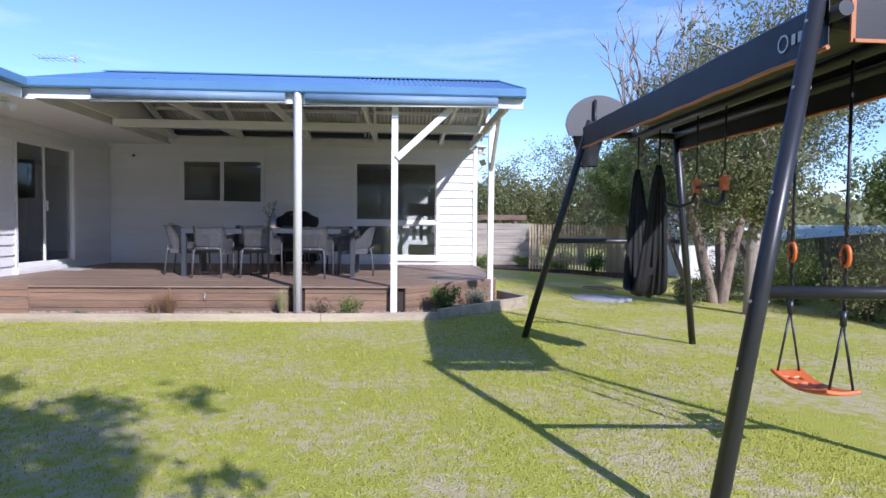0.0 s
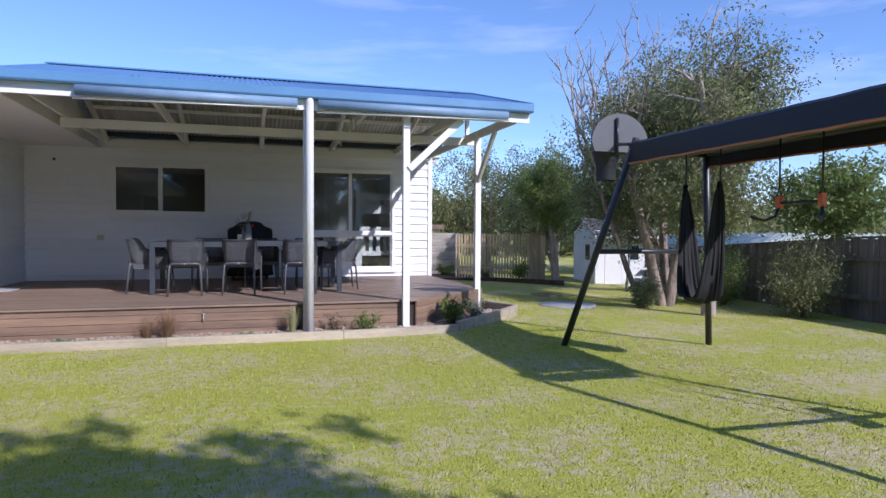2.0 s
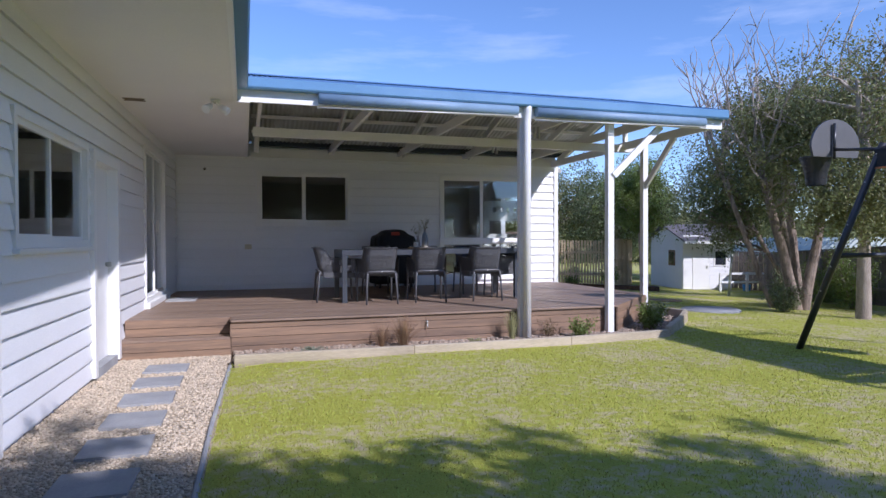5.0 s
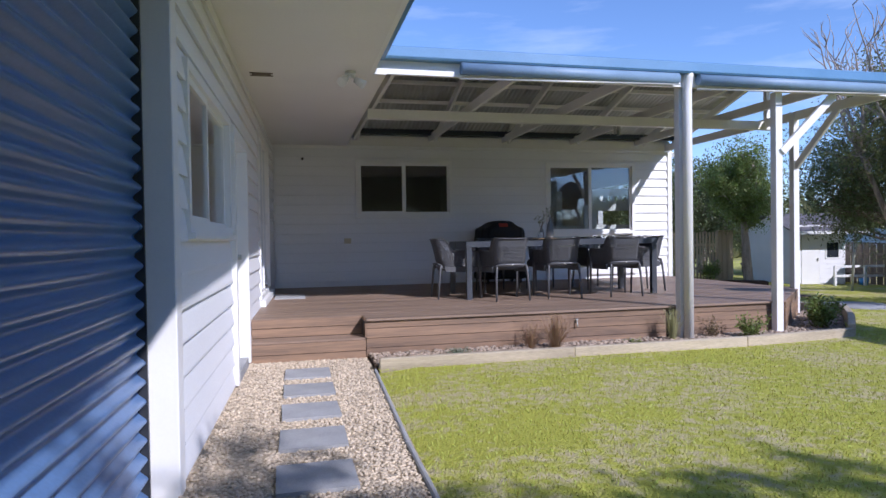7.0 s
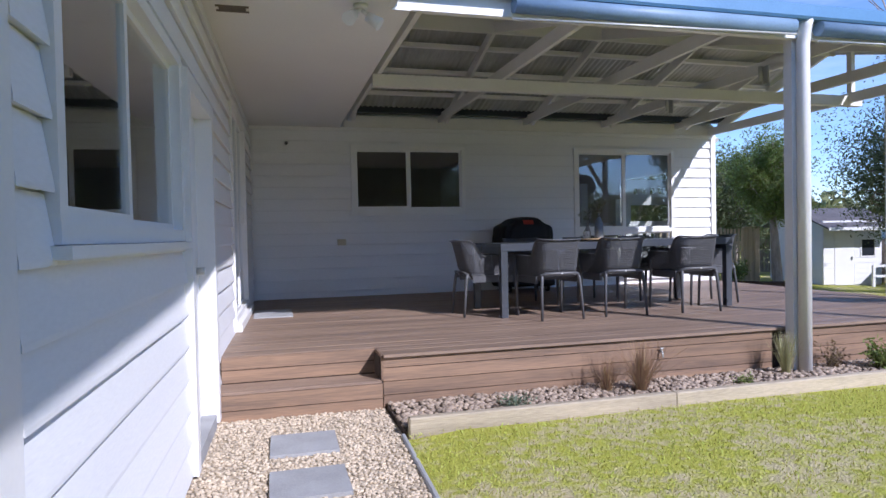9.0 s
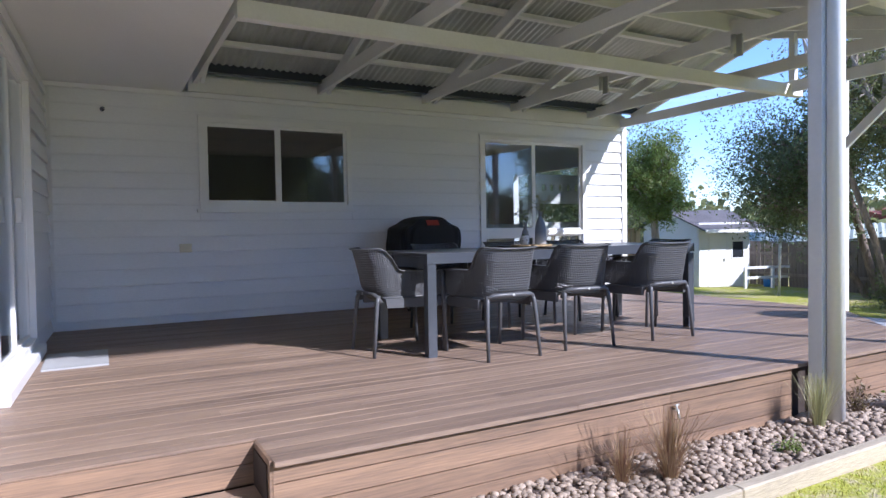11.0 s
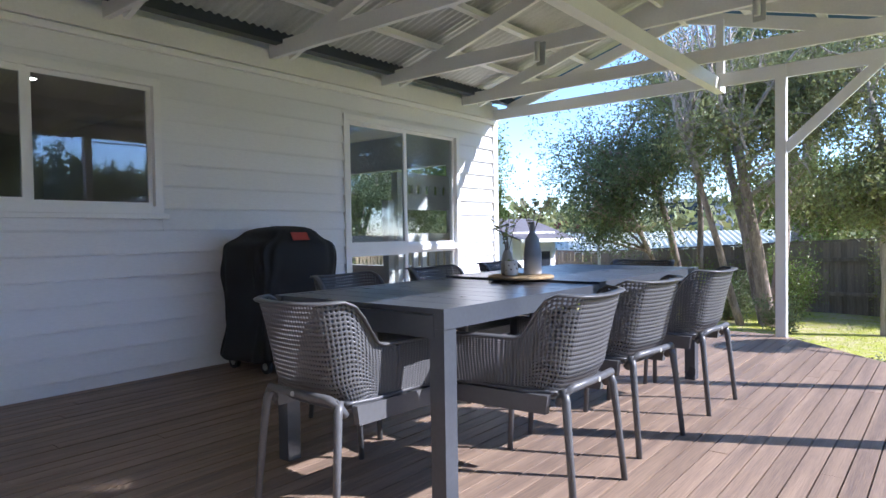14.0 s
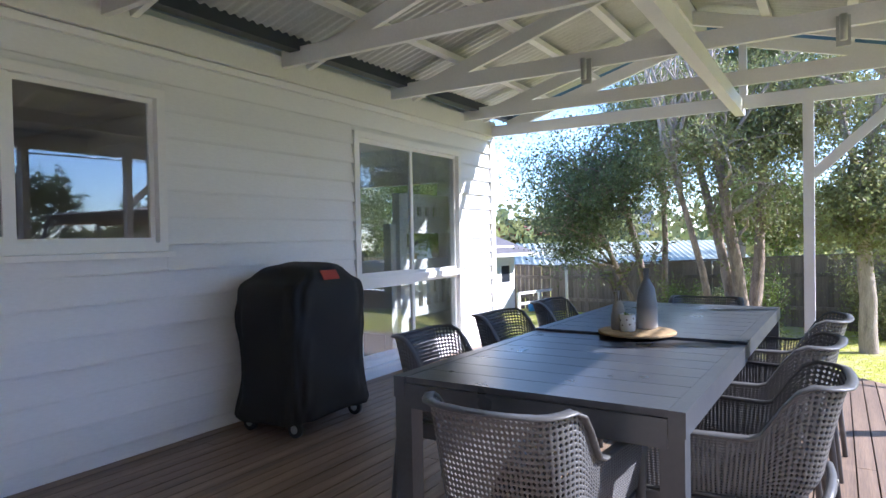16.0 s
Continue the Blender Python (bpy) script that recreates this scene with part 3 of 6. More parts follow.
bm = B()
box(bm, -4.6, 1.7, RIDGE_Y - 0.02, RIDGE_Y + 0.02, RIDGE_Z - 0.2, RIDGE_Z - 0.01)
part("ridge_board", bm, CREAM, battens)

# posts
P1, P2, P3 = (-1.25, 8.99), (0.03, 8.99), (1.57, 10.41)
p = thing("verandah_post", "square white post with a round white downpipe in front", "post", group="verandah posts")
bm = B()
box(bm, -1.335, -1.245, 8.905, 8.995, -0.05, 2.87)
part("shaft", bm, WHITE, p, bevel=0.004)
bm = B()
tube(bm, [(-1.264, 8.853, -0.02), (-1.264, 8.853, 2.80), (-1.264, 8.83, 2.95), (-1.264, 8.80, 3.02)], 0.053, 18)
part("downpipe", bm, WHITE, p)
for (x, y), d, z0 in ((P2, (1, 0), -0.05), (P3, (0, -1), -0.2)):
    p = thing("verandah_post", "square white timber post with a diagonal brace", "post", group="verandah posts")
    bm = B()
    box(bm, x - 0.045, x + 0.045, y - 0.045, y + 0.045, z0, 2.87 if d[0] else 2.95)
    part("shaft", bm, WHITE, p, bevel=0.004)
    bm = B()
    bar(bm, (x + d[0] * 0.03, y + d[1] * 0.03 - d[0] * 0.05, 2.16), (x + d[0] * 0.78, y + d[1] * 0.78 - d[0] * 0.05, 2.86), 0.045, 0.09)
    part("brace", bm, WHITE, p, bevel=0.003)

# rolled blinds under the fascia
for a, b in ((-3.90, -1.42), (-1.16, 1.42)):
    bl = thing("rolled_blind", "rolled-up blue outdoor blind with a steel pipe along its hem", "blind", group="verandah blinds")
    bm = B()
    rod(bm, (a, EAVE_Y - 0.045, 2.925), (b, EAVE_Y - 0.045, 2.925), 0.062, seg=18)
    part("roll", bm, ROLLBLUE, bl)
    bm = B()
    rod(bm, (a - 0.02, EAVE_Y - 0.06, 2.815), (b + 0.02, EAVE_Y - 0.06, 2.86), 0.010, seg=10)
    part("hem_pipe", bm, ZINC, bl)

# ---- deck ----
DX0 = -6.14
deck = thing("deck", "raised deck of dark oiled hardwood boards", "deck", kind="structure")
DECK_END = 1.66
def deck_right(y):
    return DECK_END if y > 10.45 else 0.20 + (y - 9.05) * (DECK_END - 0.20) / (10.45 - 9.05)

# solid filler below the boards; under-deck shade is put into its near-black colour
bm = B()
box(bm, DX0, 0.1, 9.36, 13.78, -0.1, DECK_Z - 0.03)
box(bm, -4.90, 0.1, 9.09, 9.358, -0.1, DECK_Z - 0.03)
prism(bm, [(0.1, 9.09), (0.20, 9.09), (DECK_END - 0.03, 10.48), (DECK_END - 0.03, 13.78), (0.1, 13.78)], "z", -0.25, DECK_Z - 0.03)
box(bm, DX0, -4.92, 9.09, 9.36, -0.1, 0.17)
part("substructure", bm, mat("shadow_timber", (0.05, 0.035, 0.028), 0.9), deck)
# ---- dining set ----
def chair_shell():
    """Grid of the wrap-round shell: a flat back with rounded corners and two side panels."""
    path = []
    for i in range(121):
        w = i / 120 * 2 - 1
        a = abs(w)
        if a < 0.30:                            # back
            x, y = 0.140 * a / 0.30, -0.262 + 0.012 * (a / 0.30) ** 2
        elif a < 0.52:                          # corner
            q = (a - 0.30) / 0.22 * math.pi / 2
            x, y = 0.140 + 0.080 * math.sin(q), -0.250 + 0.10 * (1 - math.cos(q))
        else:                                   # side
            q = (a - 0.52) / 0.48
            x, y = 0.220 + 0.045 * q, -0.150 + 0.395 * q
        path.append((math.copysign(x, w), y))
    run = [0.0]
    for p, q in zip(path, path[1:]):
        run.append(run[-1] + math.hypot(q[0] - p[0], q[1] - p[1]))
    steps = np.linspace(0, run[-1], 97)
    xs_, ys_ = (np.interp(steps, run, [p[k] for p in path]).tolist() for k in range(2))
    rows = 22
    cols = []
    for n, (x, y) in enumerate(zip(xs_, ys_)):
        d = abs(steps[n] - run[-1] / 2)         # distance along the shell from the middle of the back
        k = min(1, max(0, (d - 0.225) / 0.135))
        k = k * k * (3 - 2 * k)
        top = (0.795 + 0.012 * min(1, d / 0.25) ** 2) * (1 - k) + 0.635 * k
        side = min(1, max(0, (d - 0.15) / 0.15))
        low = 0.405 + 0.035 * side + 0.02 * max(0, d - 0.45)
        col = []
        for j in range(rows + 1):
            f = j / rows
            z = low + (top - low) * f
            lean = (1 - side) * 0.085 * (max(0, z - 0.40) / 0.40) ** 1.35
            back = -lean
            out = (1 + 0.10 * (f - 0.35)) if side < 1 else (0.94 + 0.07 * min(1, f * 1.6))
            out = out * (1 - side) + (0.94 + 0.07 * min(1, f * 1.6)) * side
            tuck = 0.05 * max(0, 1 - f * 4) * (1 - side)
            col.append((x * out, y + back - side * 0.02 * f * (y < 0) + tuck, z))
        cols.append(col)
    return cols


def rim(bm, line, width, thick):
    """A flat moulded lip along a line, leaning outwards."""
    prev = None
    pts = [Vector(p) for p in line]
    for i, p in enumerate(pts):
        d = (pts[min(i + 1, len(pts) - 1)] - pts[max(i - 1, 0)]).normalized()
        o = d.cross(Vector((0, 0, 1)))
        o = o.normalized() if o.length > 1e-4 else Vector((1, 0, 0))
        if o.dot(Vector((p.x, p.y, 0))) < 0:
            o = -o
        q = [p - o * 0.006 + Vector((0, 0, thick)), p + o * width + Vector((0, 0, thick * 0.6)), p + o * (width + 0.004), p + o * width * 0.8 - Vector((0, 0, thick * 0.5)), p - o * 0.006 - Vector((0, 0, thick * 0.5))]
        cur = [bm.verts.new(v) for v in q]
        if prev:
            for k in range(5):
                bm.faces.new((prev[k], prev[(k + 1) % 5], cur[(k + 1) % 5], cur[k])).smooth = True
        else:
            bm.faces.new(cur)
        prev = cur
    bm.faces.new(prev[::-1])


def holed(bm, grid, hole=0.30):
    """A lattice sheet from a grid of points: each cell gets a hole."""
    vs = [[bm.verts.new(p) for p in col] for col in grid]
    for i in range(len(vs) - 1):
        for j in range(len(vs[0]) - 1):
            q = [vs[i][j], vs[i + 1][j], vs[i + 1][j + 1], vs[i][j + 1]]
            c = sum((v.co for v in q), Vector()) / 4
            r = [bm.verts.new(((q[k].co + q[(k + 1) % 4].co) / 2).lerp(c, 1 - hole)) for k in range(4)]
            for k in range(4):
                bm.faces.new((q[k], q[(k + 1) % 4], r[k])).smooth = True
                bm.faces.new((q[(k + 1) % 4], r[(k + 1) % 4], r[k])).smooth = True


def dining_chair():
    ch = thing("dining_chair", "charcoal moulded plastic armchair with a perforated shell", "chair", group="chairs round the table")
    shell_grid = chair_shell()
    bm = B()
    holed(bm, shell_grid, 0.80)
    shell = part("backrest", bm, CHARCOAL, ch)
    so = shell.modifiers.new("thick", "SOLIDIFY")
    so.thickness, so.offset = 0.007, 0
    bm = B()
    rim(bm, [c[-1] for c in shell_grid[::2]], 0.022, 0.009)
    part("arm_rim", bm, CHARCOAL, ch)
    bm = B()
    rim(bm, [c[0] for c in shell_grid[16:-15:2]], 0.006, 0.008)
    part("lower_rim", bm, CHARCOAL, ch)
    seat = []
    for i in range(31):
        x = -0.235 + 0.47 * i / 30
        seat.append([(x * (1 - 0.12 * (j < 6) * (6 - j) / 6), -0.235 + 0.47 * j / 24, 0.440 - 0.015 * math.sin(math.pi * i / 30) + (0.0 if j < 20 else -0.004 * (j - 20))) for j in range(25)])
    bm = B()
    holed(bm, seat, 0.74)
    st = part("seat", bm, CHARCOAL, ch)
    so = st.modifiers.new("thick", "SOLIDIFY")
    so.thickness, so.offset = 0.012, 0
    for sx in (-1, 1):
        bm = B()
        prism(bm, [(-0.215, 0.365), (0.235, 0.355), (0.245, 0.425), (-0.225, 0.435)], "x", sx * 0.232 - 0.014, sx * 0.232 + 0.014)
        part("side_rail", bm, CHARCOAL, ch, bevel=0.005)
    bm = B()
    box(bm, -0.235, 0.235, 0.215, 0.245, 0.372, 0.424)
    part("front_rail", bm, CHARCOAL, ch, bevel=0.008)
    bm = B()
    tube(bm, [(-0.205, -0.243, 0.40), (-0.195, -0.272, 0.445), (-0.165, -0.288, 0.462), (-0.08, -0.296, 0.464), (0, -0.299, 0.464), (0.08, -0.296, 0.464), (0.165, -0.288, 0.462), (0.195, -0.272, 0.445), (0.205, -0.243, 0.40)], 0.016, 8)
    part("back_bar", bm, CHARCOAL, ch)
    bm = B()
    rod(bm, (0, -0.312, 0.464), (0, -0.3165, 0.464), 0.010, seg=12)
    part("badge", bm, ZINC, ch, "small silver stud")
    for sx in (-1, 1):
        bm = B()
        tube(bm, [(sx * 0.193, -0.262, 0.455), (sx * 0.203, -0.278, 0.41), (sx * 0.212, -0.29, 0.30), (sx * 0.225, -0.318, 0.0)], 0.019, 10, 0.70)
        part("leg", bm, CHARCOAL, ch)
        bm = B()
        tube(bm, [(sx * 0.266, 0.243, 0.628), (sx * 0.262, 0.246, 0.50), (sx * 0.258, 0.25, 0.38), (sx * 0.262, 0.272, 0.0)], 0.018, 10, 0.75)
        part("leg", bm, CHARCOAL, ch)
    return ch


chair = dining_chair()
spots = [(-2.875, 10.51, 0), (-2.12, 10.53, -6), (-1.27, 10.49, -3), (-3.405, 11.0, -90), (-2.62, 11.66, 180), (-1.80, 11.68, 177), (-1.00, 11.66, 182), (-0.66, 10.98, 92)]
chair.matrix_world = pose(spots[0][0], spots[0][1], DECK_Z, 0, 0, spots[0][2])
for x, y, a in spots[1:]:
    copy_thing(chair, pose(x, y, DECK_Z, 0, 0, a))

TAB = pose(-3.385, 10.555, DECK_Z, 0, 0, -1.0)
table = thing("dining_table", "long charcoal extending outdoor table with slatted top", "table", at=TAB)
TL, TW, TH = 2.76, 1.02, 0.765
slat = 1.235 / 8
for k in range(17):
    x0 = 0.006 + k * slat if k < 8 else 1.25 + (k - 8) * (TL - 1.256) / 9
    w = slat if k < 8 else (TL - 1.256) / 9
    bm = B()
    h = TH if k < 8 else TH + 0.012
    box(bm, x0 + 0.002, x0 + w - 0.002, 0.05, TW - 0.05, h - 0.022, h)
    part("slat", bm, TABLEM, table, bevel=0.002)
for y0 in (0.0, TW - 0.048):
    for a, b, h in ((0, 1.243, TH), (1.246, TL, TH + 0.012)):
        bm = B()
        box(bm, a, b, y0, y0 + 0.048, h - 0.075, h + 0.001)
        part("side_rail", bm, TABLEM, table, bevel=0.003)
for x0 in (0.0, TL - 0.05):
    bm = B()
    box(bm, x0, x0 + 0.05, 0.05, TW - 0.05, TH - 0.11, TH - 0.024)
    part("end_rail", bm, TABLEM, table, bevel=0.003)
for x0 in (0.004, TL - 0.074):
    for y0 in (0.004, TW - 0.074):
        bm = B()
        box(bm, x0, x0 + 0.07, y0, y0 + 0.07, 0.0, TH - 0.076)
        part("leg", bm, TABLEM, table, bevel=0.004)

TOPZ = DECK_Z + TH + 0.013
bm = B()
lathe(bm, [(0.17, 0), (0.185, 0.004), (0.185, 0.014), (0.175, 0.018), (0.0001, 0.016)], 28, (-2.10, 11.03, TOPZ))
solid("placemat", bm, mat("woven_jute", (0.42, 0.30, 0.16), 0.9, vary=0.25, scale=30, fine=200, bump=0.5), "round woven jute mat on the table", "placemat")


def two_tone(name, low, high, split, soft):
    m = mat(name, low, 0.55, vary=0.05, bump=0.03)
    nd, ln = m.node_tree.nodes, m.node_tree.links
    tc = nd.new("ShaderNodeTexCoord")
    sp = nd.new("ShaderNodeSeparateXYZ")
    ln.new(tc.outputs["Object"], sp.inputs[0])
    mr = nd.new("ShaderNodeMapRange")
    mr.inputs[1].default_value, mr.inputs[2].default_value = split - soft, split + soft
    ln.new(sp.outputs[2], mr.inputs[0])
    mx = nd.new("ShaderNodeMix")
    mx.data_type = "RGBA"
    mx.inputs[6].default_value, mx.inputs[7].default_value = (*low, 1), (*high, 1)
    ln.new(mr.outputs[0], mx.inputs[0])
    ln.new(mx.outputs[2], nd["Principled BSDF"].inputs["Base Color"])
    return m


bm = B()
lathe(bm, [(0.045, 0), (0.052, 0.01), (0.05, 0.12), (0.04, 0.20), (0.02, 0.235), (0.014, 0.25), (0.015, 0.30), (0.011, 0.30), (0.0105, 0.2)], 22)
vase = solid("vase", bm, two_tone("glazed_two_tone", (0.55, 0.53, 0.50), (0.17, 0.19, 0.22), 0.06, 0.05), "tall bottle vase, blue-grey fading to pale at the foot", "vase")
vase.matrix_world = pose(-2.02, 11.0, TOPZ + 0.017)
bm = B()
lathe(bm, [(0.03, 0), (0.036, 0.01), (0.036, 0.07), (0.026, 0.12), (0.012, 0.15), (0.012, 0.19), (0.009, 0.19), (0.0085, 0.1)], 20)
vase2 = solid("vase", bm, mat("stoneware", (0.35, 0.33, 0.30), 0.6, vary=0.1), "small grey stoneware bottle vase", "vase")
vase2.matrix_world = pose(-2.10, 11.12, TOPZ + 0.017)
pot = thing("plant_pot", "small white pot with dark spots and a succulent", "pot", at=pose(-2.15, 11.06, TOPZ + 0.017))
bm = B()
lathe(bm, [(0.032, 0), (0.037, 0.008), (0.037, 0.082), (0.033, 0.082), (0.032, 0.06), (0.0001, 0.06)], 22)
part("pot", bm, mat("white_glaze", (0.75, 0.72, 0.66), 0.4, vary=0.03), pot)
for i in range(16):
    a, z = i * 2.4, 0.015 + (i * 37 % 10) / 10 * 0.055
    bm = B()
    bmesh.ops.create_circle(bm, cap_ends=True, segments=8, radius=0.005, matrix=Matrix.Translation((0.0378 * math.cos(a), 0.0378 * math.sin(a), z)) @ Vector((math.cos(a), math.sin(a), 0)).to_track_quat("Z", "Y").to_matrix().to_4x4())
    part("spot", bm, BARK, pot)
rng = random.Random(4)


def leaf_blades(pts, dirs, length, width, rng_np, droop=0.0):
    """Leaf quads (two triangles with a fold) as a plain mesh; points and directions are arrays."""
    n = len(pts)
    d = dirs / np.maximum(1e-6, np.linalg.norm(dirs, axis=1, keepdims=True))
    side = np.cross(d, rng_np.normal(size=(n, 3)))
    side /= np.maximum(1e-6, np.linalg.norm(side, axis=1, keepdims=True))
    ln = length * rng_np.uniform(0.6, 1.3, (n, 1))
    wd = width * rng_np.uniform(0.7, 1.2, (n, 1))
    a, c = pts, pts + d * ln - np.array([[0, 0, droop]]) * ln
    mid = pts + d * ln * 0.45
    v = np.stack([a, mid + side * wd / 2, c, mid - side * wd / 2], 1).reshape(-1, 3)
    f = np.arange(n * 4).reshape(-1, 4)
    me = bpy.data.meshes.new("leaves")
    me.vertices.add(len(v))
    me.vertices.foreach_set("co", v.astype(np.float32).ravel())
    me.loops.add(n * 4)
    me.loops.foreach_set("vertex_index", f.astype(np.int32).ravel())
    me.polygons.add(n)
    me.polygons.foreach_set("loop_start", (np.arange(n) * 4).astype(np.int32))
    me.polygons.foreach_set("loop_total", np.full(n, 4, np.int32))
    me.update(calc_edges=True)
    return me


def leaves_part(name, me, material, parent, label=""):
    me.materials.append(material)
    ob = new(name, me)
    ob.parent = parent
    if label:
        tagged(ob, label)
    return ob


NR = np.random.default_rng(7)
me = leaf_blades(np.array([[0, 0, 0.065]] * 14) + NR.normal(0, 0.012, (14, 3)) * [1, 1, 0.2], NR.normal(0, 1, (14, 3)) + [0, 0, 1.5], 0.03, 0.012, NR)
leaves_part("succulent", me, LEAFYEL, pot)
for (bx, by, bz), n in (((-2.02, 11.0, TOPZ + 0.31), 5), ((-2.10, 11.12, TOPZ + 0.2), 5)):
    sprig = thing("sprig", "thin olive sprigs standing in the vase", "foliage")
    pts, dirs = [], []
    for k in range(n):
        a = rng.uniform(0, 6.28)
        tip = Vector((bx + 0.11 * math.cos(a), by + 0.11 * math.sin(a), bz + rng.uniform(0.10, 0.19)))
        start = Vector((bx, by, bz - 0.08))
        midp = start.lerp(tip, 0.5) + Vector((0, 0, 0.05))
        bm = B()
        tube(bm, [start, midp, tip], 0.0022, 5)
        part("stem", bm, BARK, sprig)
        for j in range(9):
            t = 0.35 + 0.65 * j / 8
            p = start * (1 - t) ** 2 + midp * 2 * t * (1 - t) + tip * t * t
            pts.append(p)
            dirs.append((rng.uniform(-1, 1), rng.uniform(-1, 1), rng.uniform(-0.4, 0.8)))
    leaves_part("leaves", leaf_blades(np.array(pts), np.array(dirs), 0.05, 0.013, NR), LEAF, sprig)

# ---- barbecue under its cover ----
bbq = thing("barbecue", "barbecue on wheels under a creased black fabric cover", "barbecue", at=pose(-2.0, 13.36, DECK_Z, 0, 0, 2) @ Matrix.Diagonal((0.81, 1, 1, 1)))
bm = B()
prof = [(0.07, 0.50, 0.29), (0.12, 0.50, 0.285), (0.18, 0.49, 0.28), (0.25, 0.475, 0.275), (0.33, 0.46, 0.27), (0.42, 0.45, 0.265), (0.50, 0.445, 0.262), (0.58, 0.45, 0.265), (0.66, 0.46, 0.27), (0.73, 0.47, 0.273), (0.80, 0.475, 0.275), (0.86, 0.477, 0.275), (0.92, 0.475, 0.272), (0.985, 0.46, 0.262), (1.01, 0.33, 0.25), (1.075, 0.27, 0.215), (1.105, 0.20, 0.16), (1.115, 0.02, 0.02)]
rings = []
for r, (z, hx, hy) in enumerate(prof):
    ring = []
    for k in range(72):
        a = 2 * math.pi * k / 72
        c, s = math.cos(a), math.sin(a)
        e = 0.32
        x, y = hx * math.copysign(abs(c) ** e, c), hy * math.copysign(abs(s) ** e, s)
        fold = 0.05 * noise.noise((x * 5, y * 5, z * 2.2)) + 0.014 * math.sin(a * 11 + z * 5) * max(0, 0.9 - z)
        n = Vector((x, y, 0)).normalized()
        crease = 0.07 * (0.5 - abs(noise.noise((a * 2.2 + z * 1.5, z * 3.5, 7)))) + 0.03 * noise.noise((a * 5.0 - z * 4, z * 6, 2))
        crease *= 0.35 if z > 1.0 else 1.0
        flare = 0.05 * max(0, 0.3 - z)
        ring.append(bm.verts.new((x * (1 + fold) + n.x * (crease + flare), y * (1 + fold * 1.4) + n.y * (crease + flare), z + 0.03 * noise.noise((x * 4, y * 4, 3)) * (1.4 if z < 0.2 else 1.0))))
    rings.append(ring)
for a, b in zip(rings, rings[1:]):
    for k in range(72):
        bm.faces.new((a[k], a[(k + 1) % 72], b[(k + 1) % 72], b[k])).smooth = True
bm.faces.new(rings[-1])
bm.faces.new(rings[0][::-1])
cover = part("cover", bm, CLOTHBLK, bbq)
cover.modifiers.new("soft", "SUBSURF").levels = 1
cover.modifiers["soft"].render_levels = 1
bm = B()
box(bm, -0.10, 0.10, -0.035, 0.035, 0.0, 0.006, pose(-0.02, -0.262, 1.03, 60, 0, 0))
part("patch", bm, mat("red_patch", (0.42, 0.05, 0.03), 0.6, vary=0.1), bbq, "faded red badge", 0.002)
for sx, sy in ((-0.38, -0.2), (0.38, -0.2), (-0.38, 0.2), (0.38, 0.2)):
    bm = B()
    rod(bm, (sx - 0.02, sy, 0.055), (sx + 0.02, sy, 0.055), 0.055, seg=18)
    wh = part("wheel", bm, BLACKM, bbq)
    bm = B()
    rod(bm, (sx - 0.023, sy, 0.055), (sx + 0.023, sy, 0.055), 0.028, seg=14)
    part("hub", bm, ZINC, wh)
bm = B()
box(bm, -0.40, 0.40, -0.22, 0.22, 0.09, 0.14)
part("base_shelf", bm, BLACKM, bbq)

# ---- small fixtures ----
bm = B()
box(bm, -0.06, 0.06, -0.03, 0, -0.045, 0.045)
so = solid("power_outlet", bm, mat("aged_cream_plastic", (0.62, 0.57, 0.42), 0.5, vary=0.05), "cream weatherproof power outlet on the wall", "outlet", bevel=0.008)
so.matrix_world = pose(-4.66, WALL_Y - 0.028, 1.18)
cam_t = thing("wall_sensor", "small black sensor on the house wall", "sensor", at=pose(-5.41, WALL_Y - 0.02, 2.61))
bm = B()
rod(bm, (0, 0, 0), (0, -0.035, 0), 0.022, seg=14)
part("base", bm, BLACKM, cam_t)
bm = B()
rod(bm, (0, -0.03, 0), (0, -0.07, -0.02), 0.017, 0.014, seg=12)
part("lens", bm, BLACKM, cam_t)
bm = B()
box(bm, -5.86, -5.44, 11.62, 12.30, DECK_Z + 0.001, DECK_Z + 0.014)
solid("doormat", bm, mat("grey_mat", (0.40, 0.41, 0.42), 0.95, vary=0.08, fine=200, bump=0.5), "pale grey doormat on the deck at the door", "doormat", bevel=0.003)


def spot_pair(x, y, z, along):
    t = thing("flood_light", "pair of white spotlight heads on one base", "light fitting", at=pose(x, y, z, 0, 0, along))
    bm = B()
    rod(bm, (0, 0, 0), (0, 0, -0.03), 0.05, seg=18)
    part("base", bm, WHITE, t)
    for s in (-1, 1):
        bm = B()
        rod(bm, (0, 0, -0.03), (s * 0.07, 0, -0.08), 0.014, seg=10)
        rod(bm, (s * 0.05, 0, -0.07), (s * 0.12, -0.05, -0.13), 0.032, 0.048, seg=16)
        part("lamp_head", bm, WHITE, t)


